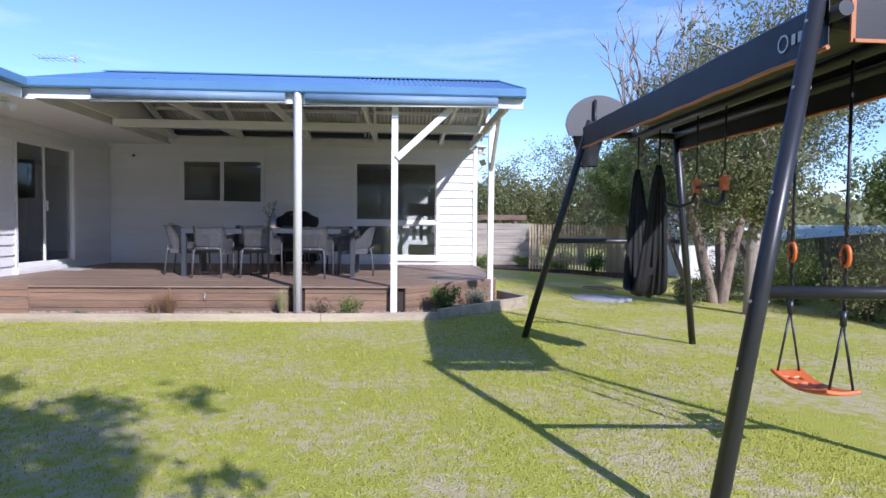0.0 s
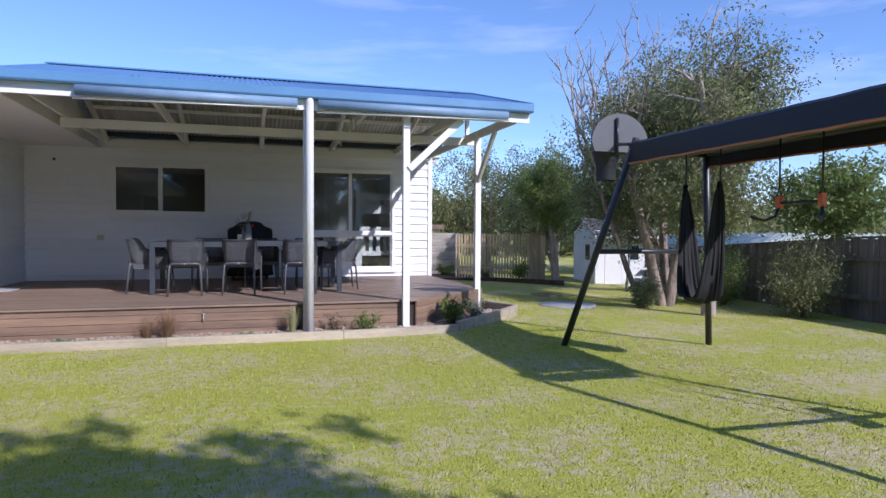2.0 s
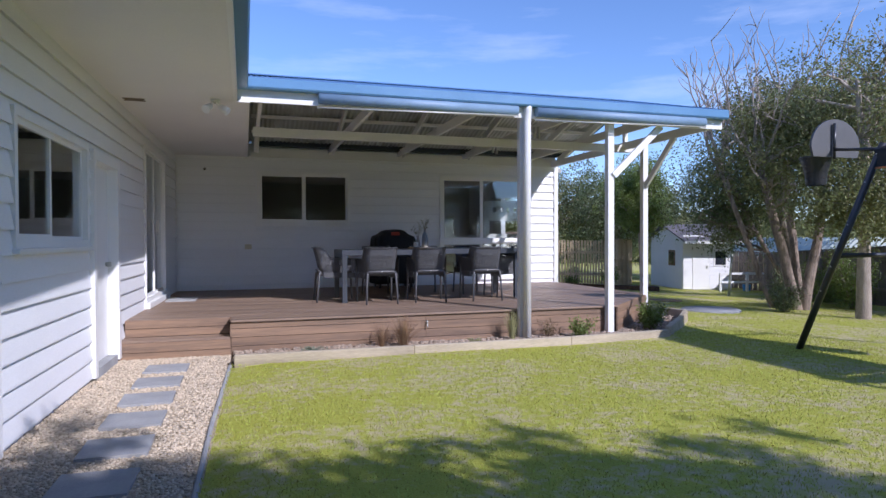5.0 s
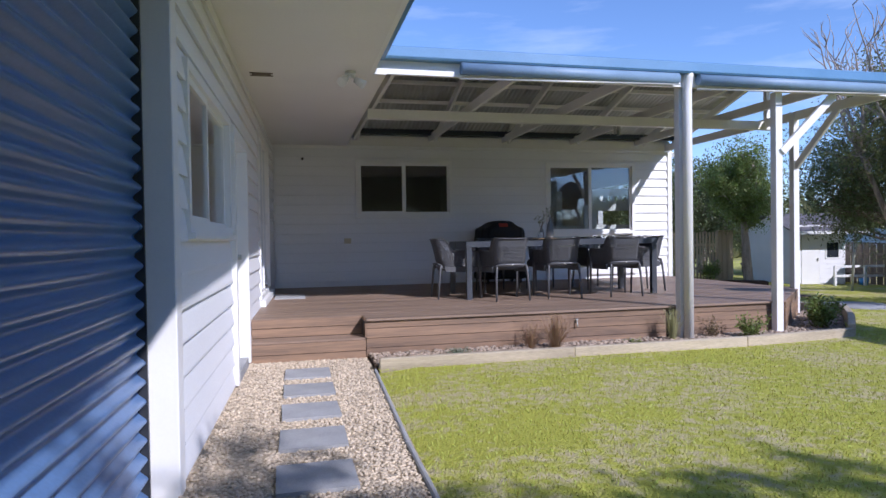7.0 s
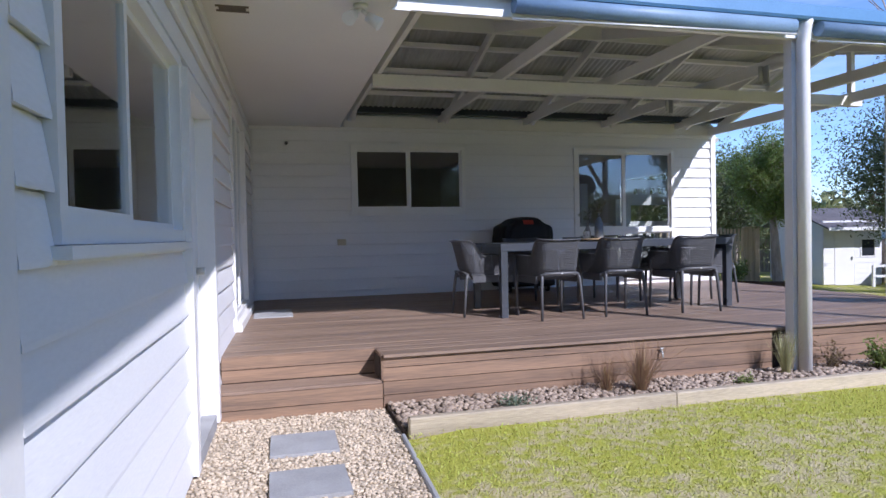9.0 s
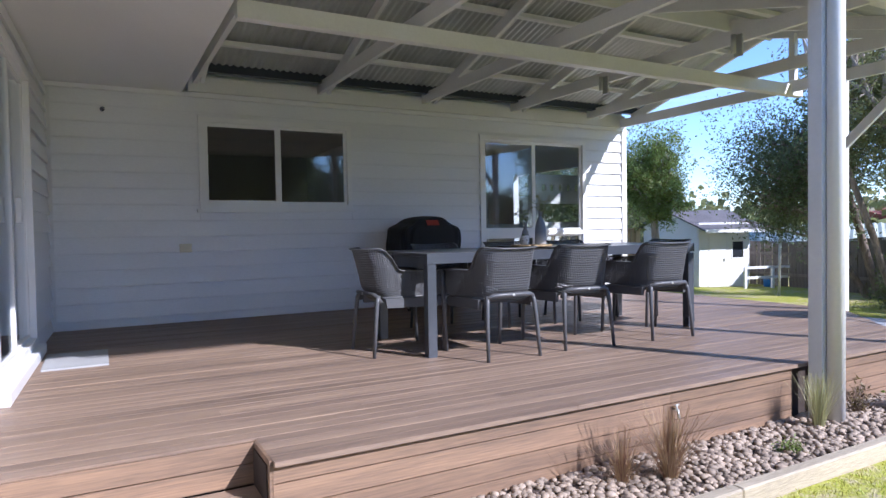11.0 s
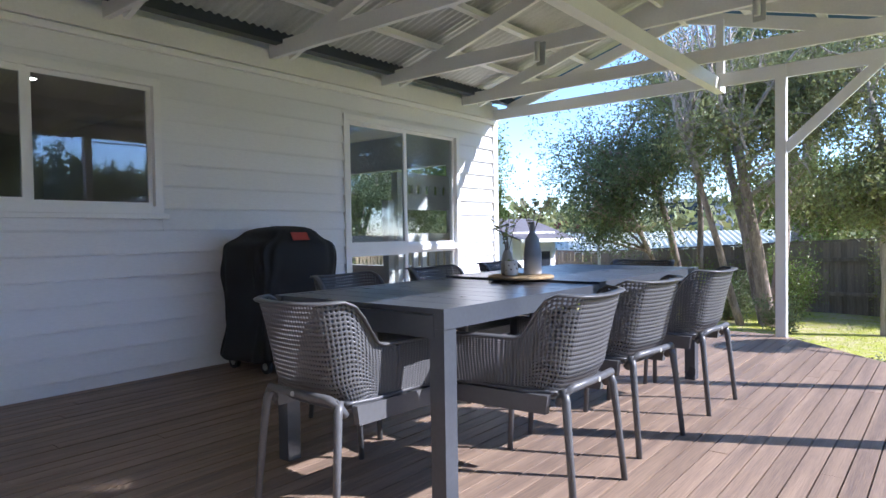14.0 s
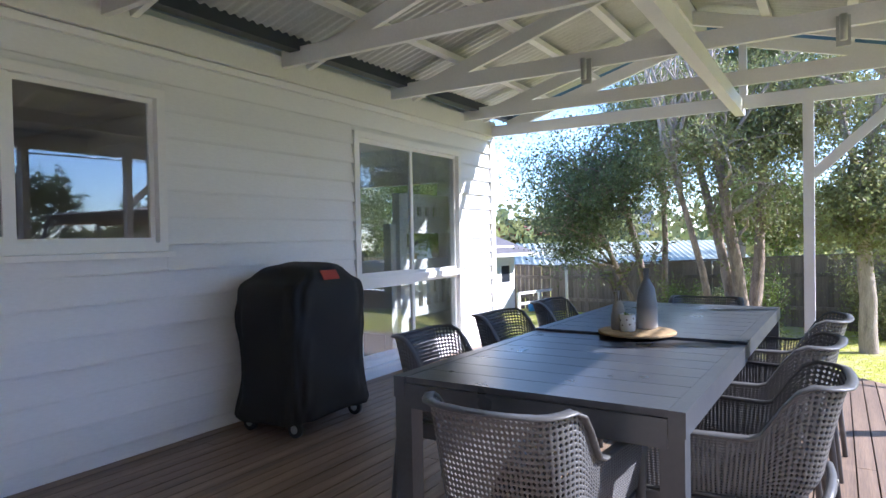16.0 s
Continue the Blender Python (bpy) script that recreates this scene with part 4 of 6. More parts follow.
spot_pair(-5.02, 8.80, 2.842, 20)
spot_pair(1.83, 13.95, 2.92, 60)
bm = B()
for k in range(6):
    box(bm, 0.02, 0.20, 0.015 + k * 0.014, 0.022 + k * 0.014, -0.008, 0)
box(bm, 0, 0.22, 0, 0.012, -0.006, 0.004)
box(bm, 0, 0.22, 0.098, 0.11, -0.006, 0.004)
vt = solid("soffit_vent", bm, mat("brown_vent", (0.20, 0.16, 0.12), 0.6), "small brown louvred vent in the eave lining", "vent")
vt.matrix_world = pose(-5.98, 9.02, 2.848)
for x, y in ((-0.78, 11.82), (-0.78, 10.15)):
    t = thing("beam_bracket", "grey steel bracket bolted to the roof truss", "bracket", group="truss brackets", at=pose(x, y, 2.9))
    bm = B()
    box(bm, 0.30, 0.318, -0.04, 0.04, -0.09, 0.10)
    part("plate", bm, ZINC, t, bevel=0.002)
    bm = B()
    rod(bm, (0.24, 0.0, -0.07), (0.24, 0.0, 0.09), 0.022, seg=12)
    part("tube", bm, ZINC, t)
tap = thing("garden_tap", "small chrome tap on the deck front", "tap", at=pose(-2.55, 9.05, 0.25))
bm = B()
rod(bm, (0, 0, 0), (0, -0.035, 0), 0.008, seg=10)
rod(bm, (0, -0.03, 0.0), (0, -0.04, -0.05), 0.008, seg=10)
part("spout", bm, ZINC, tap)
bm = B()
rod(bm, (-0.018, -0.022, 0.028), (0.018, -0.022, 0.028), 0.005, seg=8)
rod(bm, (0, -0.022, 0), (0, -0.022, 0.028), 0.005, seg=8)
part("handle", bm, ZINC, tap)
ant = thing("tv_antenna", "grey television antenna on the roof", "antenna")
bm = B()
rod(bm, (-7.65, 16, 3.3), (-7.65, 16, 5.2), 0.018)
part("mast", bm, ZINC, ant)
bm = B()
rod(bm, (-8.5, 16.0, 5.08), (-7.55, 16.0, 5.12), 0.012)
part("boom", bm, ZINC, ant)
for k in range(7):
    bm = B()
    x = -8.45 + k * 0.14
    rod(bm, (x, 15.65, 5.09), (x, 16.35, 5.09), 0.006)
    part("element", bm, ZINC, ant)

# lit lamps inside
GLOW = bpy.data.materials.new("lamp_glow")
GLOW.use_nodes = True
GLOW.node_tree.nodes["Principled BSDF"].inputs["Emission Color"].default_value = (1, 0.86, 0.66, 1)
GLOW.node_tree.nodes["Principled BSDF"].inputs["Emission Strength"].default_value = 25
for x, y, z in ((-3.10, 15.3, 2.815), (-7.6, 11.9, 2.795)):
    dl = thing("downlight", "small round lit downlight in the ceiling", "ceiling light", group="downlights", at=pose(x, y, z))
    bm = B()
    rod(bm, (0, 0, -0.012), (0, 0, 0), 0.055, seg=20)
    part("rim", bm, WHITE, dl)
    bm = B()
    rod(bm, (0, 0, -0.015), (0, 0, -0.0121), 0.042, seg=20)
    part("diffuser", bm, GLOW, dl)
    ld = bpy.data.lights.new("downlight_lamp", "SPOT")
    ld.energy, ld.spot_size, ld.color, ld.shadow_soft_size = 10, radians(110), (1, 0.86, 0.66), 0.04
    lo_ob = new("downlight_lamp", ld)
    lo_ob.matrix_world = pose(x, y, z - 0.03)

# bed inside, seen through the glass
bed = thing("loft_bed", "white painted loft bed with slotted end boards", "bed")
for x0, x1, y0 in ((-0.86, -0.30, 14.75), (0.28, 1.15, 14.08)):
    for a, hi in ((x0 - 0.13, 2.12), (x1, 2.12), (x0 - 0.29, 1.80)):
        bm = B()
        box(bm, a, a + (0.13 if hi > 2 else 0.09), y0 - 0.02, y0 + 0.07, 0.362, hi)
        part("post", bm, WHITE, bed, bevel=0.006)
    bm = B()
    n = 5
    w = (x1 - x0) / (n * 2 + 1)
    box(bm, x0, x1, y0, y0 + 0.04, 1.99, 2.13)
    box(bm, x0, x1, y0, y0 + 0.04, 1.70, 1.89)
    for k in range(n + 1):
        box(bm, x0 + 2 * k * w, x0 + (2 * k + 1) * w, y0 + 0.002, y0 + 0.038, 1.89, 1.99)
    part("end_board", bm, WHITE, bed)
    bm = B()
    box(bm, x0, x1, y0, y0 + 0.04, 1.25, 1.42)
    box(bm, x0, x1, y0, y0 + 0.04, 0.80, 0.90)
    for k in range(n + 1):
        box(bm, x0 + 2 * k * w, x0 + (2 * k + 1) * w, y0 + 0.004, y0 + 0.036, 0.90, 1.25)
    part("slat_rail", bm, WHITE, bed)
bm = B()
box(bm, -0.86, 1.15, 14.15, 14.75, 1.28, 1.40)
part("mattress", bm, SOFFIT, bed, "pale mattress", 0.03)

# ---- play swing ----
sw = thing("swing_set", "black steel swing set with a dark canopy and orange trim", "swing set")
NEAR_Y, FAR_Y, SX0, SX1, ST = 2.96, 6.70, 2.06, 2.98, 2.27
for (fx, fy, fz), (tx, ty, tz) in (((1.54, 7.31, -0.03), (2.08, 6.70, 2.36)), ((3.44, 7.14, -0.07), (2.97, 6.67, 2.34)), ((1.41, 2.65, -0.02), (2.0, 2.962, 2.32)), ((3.60, 2.56, -0.06), (3.0, 2.97, 2.32))):
    bm = B()
    rod(bm, (fx, fy, fz), (tx, ty, tz), 0.038, seg=18)
    leg = part("leg", bm, BLACKM, sw)
    for q in (0.30, 0.42, 0.62, 0.82, 0.95):
        p = Vector((fx, fy, fz)).lerp(Vector((tx, ty, tz)), q)
        bm = B()
        rod(bm, p + Vector((-0.042, -0.004, 0)), p + Vector((0.042, -0.004, 0)), 0.008, seg=8)
        part("bolt", bm, ZINC, leg)
for y, z, a, b in ((7.02, 1.10, 1.80, 3.20), (2.79, 1.0, 1.67, 3.33)):
    bm = B()
    rod(bm, (a, y, z), (b, y, z), 0.028, seg=14)
    part("cross_bar", bm, BLACKM, sw)
for x in (SX0, SX1):
    bm = B()
    rod(bm, (x, NEAR_Y - 0.1, ST - 0.03), (x, FAR_Y + 0.05, ST - 0.05), 0.035, seg=14)
    part("side_beam", bm, BLACKM, sw)
bm = B()
rod(bm, ((SX0 + SX1) / 2, NEAR_Y, ST - 0.07), ((SX0 + SX1) / 2, FAR_Y, ST - 0.09), 0.04, seg=14)
part("top_beam", bm, BLACKM, sw)
for y in (NEAR_Y + 0.02, FAR_Y - 0.02):
    bm = B()
    rod(bm, (SX0, y, ST - 0.06), (SX1, y, ST - 0.06), 0.035, seg=14)
    part("end_beam", bm, BLACKM, sw)
CANVAS = mat("black_canopy_vinyl", (0.010, 0.0105, 0.012), 0.48, vary=0.15, scale=6, fine=160, bump=0.12)
ORANGE = mat("orange_trim", (0.55, 0.20, 0.07), 0.6, vary=0.1)
ORPLASTIC = mat("orange_plastic", (0.70, 0.16, 0.03), 0.4, vary=0.06)
can = thing("swing_canopy", "black vinyl canopy with orange piping over the swing set", "canopy")
bm = B()
n = 26
rows = [[bm.verts.new((x, NEAR_Y - 0.05 + (FAR_Y - NEAR_Y + 0.1) * i / n, z + 0.003 * math.sin(i * 1.7 + x))) for x, z in ((SX0 - 0.045, ST - 0.19), (SX0 - 0.045, ST + 0.02), (SX0, ST + 0.05), ((SX0 + SX1) / 2, ST + 0.07), (SX1, ST + 0.05), (SX1 + 0.045, ST + 0.02), (SX1 + 0.045, ST - 0.20))] for i in range(n + 1)]
for a, b in zip(rows, rows[1:]):
    for k in range(6):
        bm.faces.new((a[k], b[k], b[k + 1], a[k + 1]))
cv = part("cloth", bm, CANVAS, can)
sf = cv.modifiers.new("thick", "SOLIDIFY")
sf.thickness = 0.004
for x, dz in ((SX0 - 0.045, -0.19), (SX1 + 0.045, -0.20)):
    bm = B()
    tube(bm, [(x, NEAR_Y - 0.05 + (FAR_Y - NEAR_Y + 0.1) * i / n, ST + dz + 0.003 * math.sin(i * 1.7 + x)) for i in range(n + 1)], 0.011, 6)
    part("piping", bm, ORANGE, can, "orange edge piping")
bm = B()
box(bm, SX0 + 0.05, SX1 - 0.02, NEAR_Y - 0.09, NEAR_Y - 0.085, ST - 0.16, ST + 0.03)
ev = part("end_flap", bm, CANVAS, can)
bm = B()
box(bm, SX0 + 0.04, SX1 - 0.02, NEAR_Y - 0.093, NEAR_Y - 0.082, ST - 0.175, ST - 0.16)
box(bm, SX0 + 0.03, SX0 + 0.05, NEAR_Y - 0.093, NEAR_Y - 0.082, ST - 0.175, ST + 0.04)
part("flap_trim", bm, ORANGE, can)
# plain emblem on the canopy's side
EMB = mat("pale_print", (0.6, 0.62, 0.65), 0.5, vary=0.03)
bm = B()
for k in range(20):
    a0, a1 = 2 * math.pi * k / 20, 2 * math.pi * (k + 1) / 20
    q = [(r * math.cos(a), r * math.sin(a)) for r, a in ((0.034, a0), (0.045, a0), (0.045, a1), (0.034, a1))]
    bm.faces.new([bm.verts.new((SX0 - 0.051, 3.24 + u, ST - 0.085 + v)) for u, v in q])
part("emblem", bm, EMB, can, "pale printed ring")
for k in range(4):
    bm = B()
    box(bm, SX0 - 0.0515, SX0 - 0.0505, 2.99 + k * 0.05, 3.02 + k * 0.05, ST - 0.11, ST - 0.06)
    part("emblem_bar", bm, EMB, can)


seat_sw = thing("belt_swing", "orange moulded plastic swing seat hung on black ropes", "swing")
HX, HZ = 2.47, ST - 0.12
bm = B()
cells = []
for i in range(13):
    y = 3.34 + 0.52 * i / 12
    cells.append([bm.verts.new((HX - 0.10 + 0.20 * j / 6, y, 0.35 + 0.045 * ((i - 6) / 6) ** 2 + 0.012 * ((j - 3) / 3) ** 2)) for j in range(7)])
for i in range(12):
    for j in range(6):
        if not (1 <= i <= 10 and j in (1, 3) and i % 2):
            bm.faces.new((cells[i][j], cells[i + 1][j], cells[i + 1][j + 1], cells[i][j + 1]))
st = part("seat", bm, ORPLASTIC, seat_sw)
sf = st.modifiers.new("thick", "SOLIDIFY")
sf.thickness = 0.022
bv = st.modifiers.new("round", "BEVEL")
bv.width = 0.005
for y in (3.37, 3.83):
    bm = B()
    rod(bm, (HX, y, 0.78), (HX, y, HZ), 0.009, seg=8)
    part("rope", bm, BLACKM, seat_sw)
    for dx in (-0.07, 0.07):
        bm = B()
        rod(bm, (HX + dx, y, 0.40), (HX, y, 0.78), 0.007, seg=8)
        part("strap", bm, BLACKM, seat_sw)
    bm = B()
    rod(bm, (HX, y, 0.76), (HX, y, 0.84), 0.018, seg=10)
    part("collar", bm, BLACKM, seat_sw)
    bm = B()
    for k in range(16):
        tube(bm, [(HX + 0.014 * math.cos(a), y + 0.002 * (k % 2), 0.86 + k * 0.032 + 0.02 * math.sin(a)) if k % 2 else (HX + 0.002, y + 0.014 * math.cos(a), 0.86 + k * 0.032 + 0.02 * math.sin(a)) for a in [2 * math.pi * q / 8 for q in range(9)]], 0.0035, 4)
    part("chain", bm, BLACKM, seat_sw)
    bm = B()
    tube(bm, [(HX, y + 0.03 * math.cos(a), 1.13 + 0.055 * math.sin(a)) for a in [2 * math.pi * q / 12 for q in range(13)]], 0.012, 8)
    part("grip", bm, ORPLASTIC, seat_sw, "orange plastic loop")

tz = thing("trapeze", "black trapeze bar with orange grips on ropes", "trapeze")
for y in (4.66, 5.10):
    bm = B()
    rod(bm, (HX, y, 1.70), (HX, y, HZ), 0.008, seg=8)
    part("rope", bm, BLACKM, tz)
    bm = B()
    tube(bm, [(HX - 0.03, y, 1.64), (HX, y, 1.72), (HX + 0.03, y, 1.64)], 0.006, 6)
    part("sling", bm, BLACKM, tz)
    bm = B()
    box(bm, HX - 0.025, HX + 0.025, y - 0.022, y + 0.022, 1.54, 1.65)
    part("grip", bm, ORPLASTIC, tz, "orange plastic grip", 0.01)
    bm = B()
    s = -1 if y < 4.9 else 1
    tube(bm, [(HX, y, 1.56), (HX - 0.02, y + s * 0.02, 1.47), (HX - 0.10, y + s * 0.06, 1.43), (HX - 0.17, y + s * 0.10, 1.45), (HX - 0.20, y + s * 0.12, 1.47)], 0.014, 8)
    part("hook_handle", bm, BLACKM, tz)
bm = B()
rod(bm, (HX, 4.66, 1.585), (HX, 5.10, 1.585), 0.014, seg=12)
part("bar", bm, BLACKM, tz)

ham = thing("hammock_swing", "black fabric sling swing gathered at both ends", "hammock")
for y in (5.84, 6.36):
    bm = B()
    rod(bm, (HX, y, 1.82), (HX, y, HZ), 0.008, seg=8)
    part("rope", bm, BLACKM, ham)
bm = B()
cols = []
for i in range(41):
    t = i / 40
    z = 1.82 - 1.22 * (1 - abs(2 * t - 1) ** 2.6)
    y = 6.10 + 0.26 * math.copysign(abs(1 - 2 * t) ** 0.55, 1 - 2 * t)
    w = 0.012 + 0.16 * math.sin(math.pi * t) ** 0.5
    col = []
    for j in range(17):
        f = j / 16 * 2 - 1
        col.append(bm.verts.new((HX + f * w + 0.01 * math.sin(j * 2.3 + i * 0.15), y + 0.022 * math.sin(j * 1.9 + i * 0.1) * (0.3 + math.sin(math.pi * t)), z + 0.05 * f * f * math.sin(math.pi * t) + 0.012 * math.sin(j * 1.3))))
    cols.append(col)
for a, b in zip(cols, cols[1:]):
    for j in range(16):
        bm.faces.new((a[j], a[j + 1], b[j + 1], b[j])).smooth = True
sling = part("sling", bm, CLOTHBLK, ham)
sf = sling.modifiers.new("thick", "SOLIDIFY")
sf.thickness = 0.012

hoop = thing("basketball_hoop", "grey half-round backboard with a black ring and net", "basketball hoop")
bm = B()
ol = [(-0.36, -0.20), (0.36, -0.20)] + [(0.40 * math.cos(a), -0.08 + 0.36 * math.sin(a)) for a in [math.pi * k / 20 for k in range(21)]]
prism(bm, [(2.46 + u, 2.53 + v) for u, v in ol], "y", 7.62, 7.65)
part("backboard", bm, mat("grey_board", (0.10, 0.10, 0.10), 0.5, vary=0.06), hoop, bevel=0.004)
bm = B()
rod(bm, (2.10, 6.76, 2.30), (2.40, 7.59, 2.42), 0.02)
rod(bm, (2.40, 7.59, 2.30), (2.40, 7.59, 2.75), 0.018)
part("bracket", bm, BLACKM, hoop)
bm = B()
tube(bm, [(2.40 + 0.19 * math.cos(a), 7.86 + 0.19 * math.sin(a), 2.35) for a in [2 * math.pi * k / 24 for k in range(25)]], 0.01, 6)
part("ring", bm, BLACKM, hoop)
bm = B()
net = []
for k in range(25):
    a = 2 * math.pi * k / 24
    net.append([(2.40 + r * math.cos(a + 0.1 * z), 7.86 + r * math.sin(a + 0.1 * z), 2.35 - z) for r, z in ((0.19, 0), (0.17, 0.08), (0.145, 0.16), (0.13, 0.24), (0.125, 0.32), (0.12, 0.36))])
holed(bm, net, 0.30)
part("net", bm, BLACKM, hoop)
# ---- garden: shed, fences, neighbours ----
SHED = pose(7.90, 17.50, -0.25, 0, 0, -14)
shed = thing("garden_shed", "small white weatherboard cubby house with a grey roof and porch", "shed", at=SHED)
SWD, SDP, SH, SR = 1.50, 2.5, 1.62, 2.02
bm = B()
prism(bm, [(0.02, 0), (SDP, 0), (SDP, SH), (SDP / 2, SR - 0.06), (0.02, SH)], "x", 0.0, SWD)
part("body", bm, BOARD, shed)
for k in range(12):
    z = 0.04 + k * 0.135
    bm = B()
    prism(bm, [(0.0, z), (-0.014, z), (-0.006, z + 0.137), (0.0, z + 0.137)], "y", 0.03, SDP)
    part("weatherboard", bm, BOARD, shed)
    if z < SH - 0.05:
        for a, b in ((0.0, 0.28), (0.80, SWD)) if z < 1.36 else ((0.0, SWD),):
            if a > 0.5 and 0.62 < z < 1.2:
                spans = ((a, 0.94), (1.36, b))
            else:
                spans = ((a, b),)
            for c, d in spans:
                bm = B()
                prism(bm, [(0.02, z), (-0.012, z), (-0.004, z + 0.137), (0.02, z + 0.137)], "x", c, d)
                part("weatherboard", bm, BOARD, shed)
ROOFGREY = mat("grey_shingle", (0.15, 0.14, 0.145), 0.8, vary=0.2, scale=3, fine=60, bump=0.4)
for ya, yb in ((-0.45, SDP / 2), (SDP + 0.2, SDP / 2)):
    za = SR - abs(ya - SDP / 2) * (SR - SH) / (SDP / 2)
    bm = B()
    vs = [bm.verts.new(p) for p in ((-0.15, ya, za), (SWD + 0.35, ya, za), (SWD + 0.35, yb, SR), (-0.15, yb, SR))]
    bm.faces.new(vs)
    rp = part("roof_slope", bm, ROOFGREY, shed)
    sf = rp.modifiers.new("thick", "SOLIDIFY")
    sf.thickness, sf.offset = 0.035, 1
bm = B()
za = SR - (0.47 + SDP / 2) * (SR - SH) / (SDP / 2)
box(bm, -0.16, SWD + 0.36, -0.50, -0.455, za - 0.06, za + 0.02)
part("gutter", bm, TRIM, shed)
bm = B()
box(bm, 0.29, 0.79, -0.015, 0.015, 0.02, 1.36)
dr = part("door", bm, TRIM, shed)
bm = B()
box(bm, 0.72, 0.745, -0.04, -0.015, 0.66, 0.74)
part("handle", bm, ZINC, dr)
w1 = part("window", frame_mesh(0.95, 1.35, 0.72, 1.20, 0.035, -0.02, 0.03), TRIM, shed)
bm = B()
box(bm, 0.985, 1.315, 0.0, 0.006, 0.755, 1.165)
part("pane", bm, mat("dark_pane", (0.03, 0.035, 0.045), 0.1), w1)
bm = B()
box(bm, -0.025, 0.0, 0.55, 1.02, 0.72, 1.20)
w2 = part("window", bm, mat("timber_frame", (0.22, 0.13, 0.07), 0.6), shed)
bm = B()
box(bm, -0.03, -0.026, 0.60, 0.97, 0.77, 1.15)
part("pane", bm, bpy.data.materials["dark_pane"], w2)
bm = B()
box(bm, -0.05, SWD + 0.75, -0.75, -0.02, -0.15, -0.02)
part("porch_floor", bm, GREYFENCE, shed)
for x, y in ((SWD + 0.10, -0.70), (SWD + 0.70, -0.70), (0.80, -0.70)):
    bm = B()
    box(bm, x - 0.03, x + 0.03, y - 0.03, y + 0.03, -0.3, 0.55)
    part("rail_post", bm, WHITE, shed)
for z in (0.28, 0.53):
    bm = B()
    box(bm, 0.80, SWD + 0.70, -0.72, -0.68, z - 0.03, z + 0.03)
    part("rail", bm, WHITE, shed)
bm = B()
rod(bm, (1.78, -0.35, -0.02), (1.78, -0.35, 0.19), 0.10, 0.12, seg=16)
bk = part("bucket", bm, mat("blue_plastic", (0.04, 0.22, 0.55), 0.4), None)
bk.matrix_world = SHED
tagged(bk, "bright blue plastic bucket on the cubby porch", "bucket")
pole = thing("metal_pole", "thin galvanised pole standing on the lawn", "pole")
bm = B()
rod(bm, (7.30, 14.95, -0.3), (7.60, 15.1, 1.58), 0.03, seg=12)
part("shaft", bm, ZINC, pole)
bm = B()
rod(bm, (7.56, 15.08, 1.50), (7.64, 15.12, 1.62), 0.055, seg=12)
part("cap", bm, ZINC, pole)


def paling_fence(name, a, b, za, zb, base, n, width, material, label, gap=0.0, cap=True):
    f = thing(name, label, "fence")
    a, b = Vector((*a, 0)), Vector((*b, 0))
    d = (b - a).normalized()
    ang = math.degrees(math.atan2(d.y, d.x))
    bm = B()
    box(bm, -width / 2, width / 2, -0.008, 0.008, 0, 1.0)
    me = mesh_of("paling", bm, material)
    r = random.Random(3)
    for k in range(n):
        t = (k + 0.5) / n
        p = a.lerp(b, t)
        top = za + (zb - za) * t + r.uniform(-0.012, 0.012)
        z0 = ground_z(p.x, p.y) + base
        side = Vector((-d.y, d.x, 0)) * (0.012 if (k % 2 and gap == 0) else 0)
        piece("paling", me, f, Matrix.Translation(p + side + Vector((0, 0, z0))) @ pose(0, 0, 0, 0, r.uniform(-0.5, 0.5), ang) @ Matrix.Diagonal((1, 1, top - z0, 1)))
    for h in (0.28, 0.75):
        bm = B()
        off = Vector((-d.y, d.x, 0)) * 0.045
        pa, pb = a + off, b + off
        bar(bm, (pa.x, pa.y, ground_z(a.x, a.y) + h * (za - ground_z(a.x, a.y))), (pb.x, pb.y, ground_z(b.x, b.y) + h * (zb - ground_z(b.x, b.y))), 0.045, 0.07)
        part("rail", bm, material, f)
    if cap:
        bm = B()
        bar(bm, (a.x, a.y, za + 0.02), (b.x, b.y, zb + 0.02), 0.09, 0.035)
        part("capping", bm, material, f)
    return f


paling_fence("paling_fence", (7.6, 2.0), (8.15, 9.0), 1.42, 1.24, -0.05, 66, 0.112, GREYFENCE, "weathered grey timber paling fence along the boundary")
paling_fence("paling_fence", (8.15, 9.0), (9.75, 16.2), 1.24, 0.86, -0.05, 70, 0.112, GREYFENCE, "weathered grey timber paling fence along the boundary")
paling_fence("paling_fence", (9.75, 16.2), (11.5, 24.0), 0.86, 0.9, -0.05, 60, 0.112, GREYFENCE, "weathered grey timber paling fence behind the cubby")
PICK = mat("pale_pine_paling", (0.52, 0.40, 0.25), 0.8, vary=0.15, scale=2, fine=30, bump=0.2, per_object=0.1, stretch=(6, 6, 0.5))
paling_fence("picket_fence", (3.88, 18.75), (6.02, 18.12), 1.26, 1.26, 0.0, 26, 0.05, PICK, "pale pine picket fence with narrow gaps", gap=0.04, cap=False)
paling_fence("picket_fence", (6.03, 18.12), (6.60, 18.22), 1.27, 1.27, 0.0, 6, 0.115, PICK, "solid pine fence panel beside the tree", cap=True)
SLEEP = mat("pale_sleeper", (0.40, 0.36, 0.30), 0.8, vary=0.2, scale=2, fine=25, bump=0.3, per_object=0.12, stretch=(0.4, 4, 4))
rw = thing("sleeper_wall", "pale weathered timber sleeper retaining wall", "retaining wall")
for k in range(8):
    bm = B()
    box(bm, 1.9, 4.6, 20.5, 20.58, -0.35 + k * 0.205, -0.155 + k * 0.205)
    part("sleeper", bm, SLEEP, rw, bevel=0.008)
bm = B()
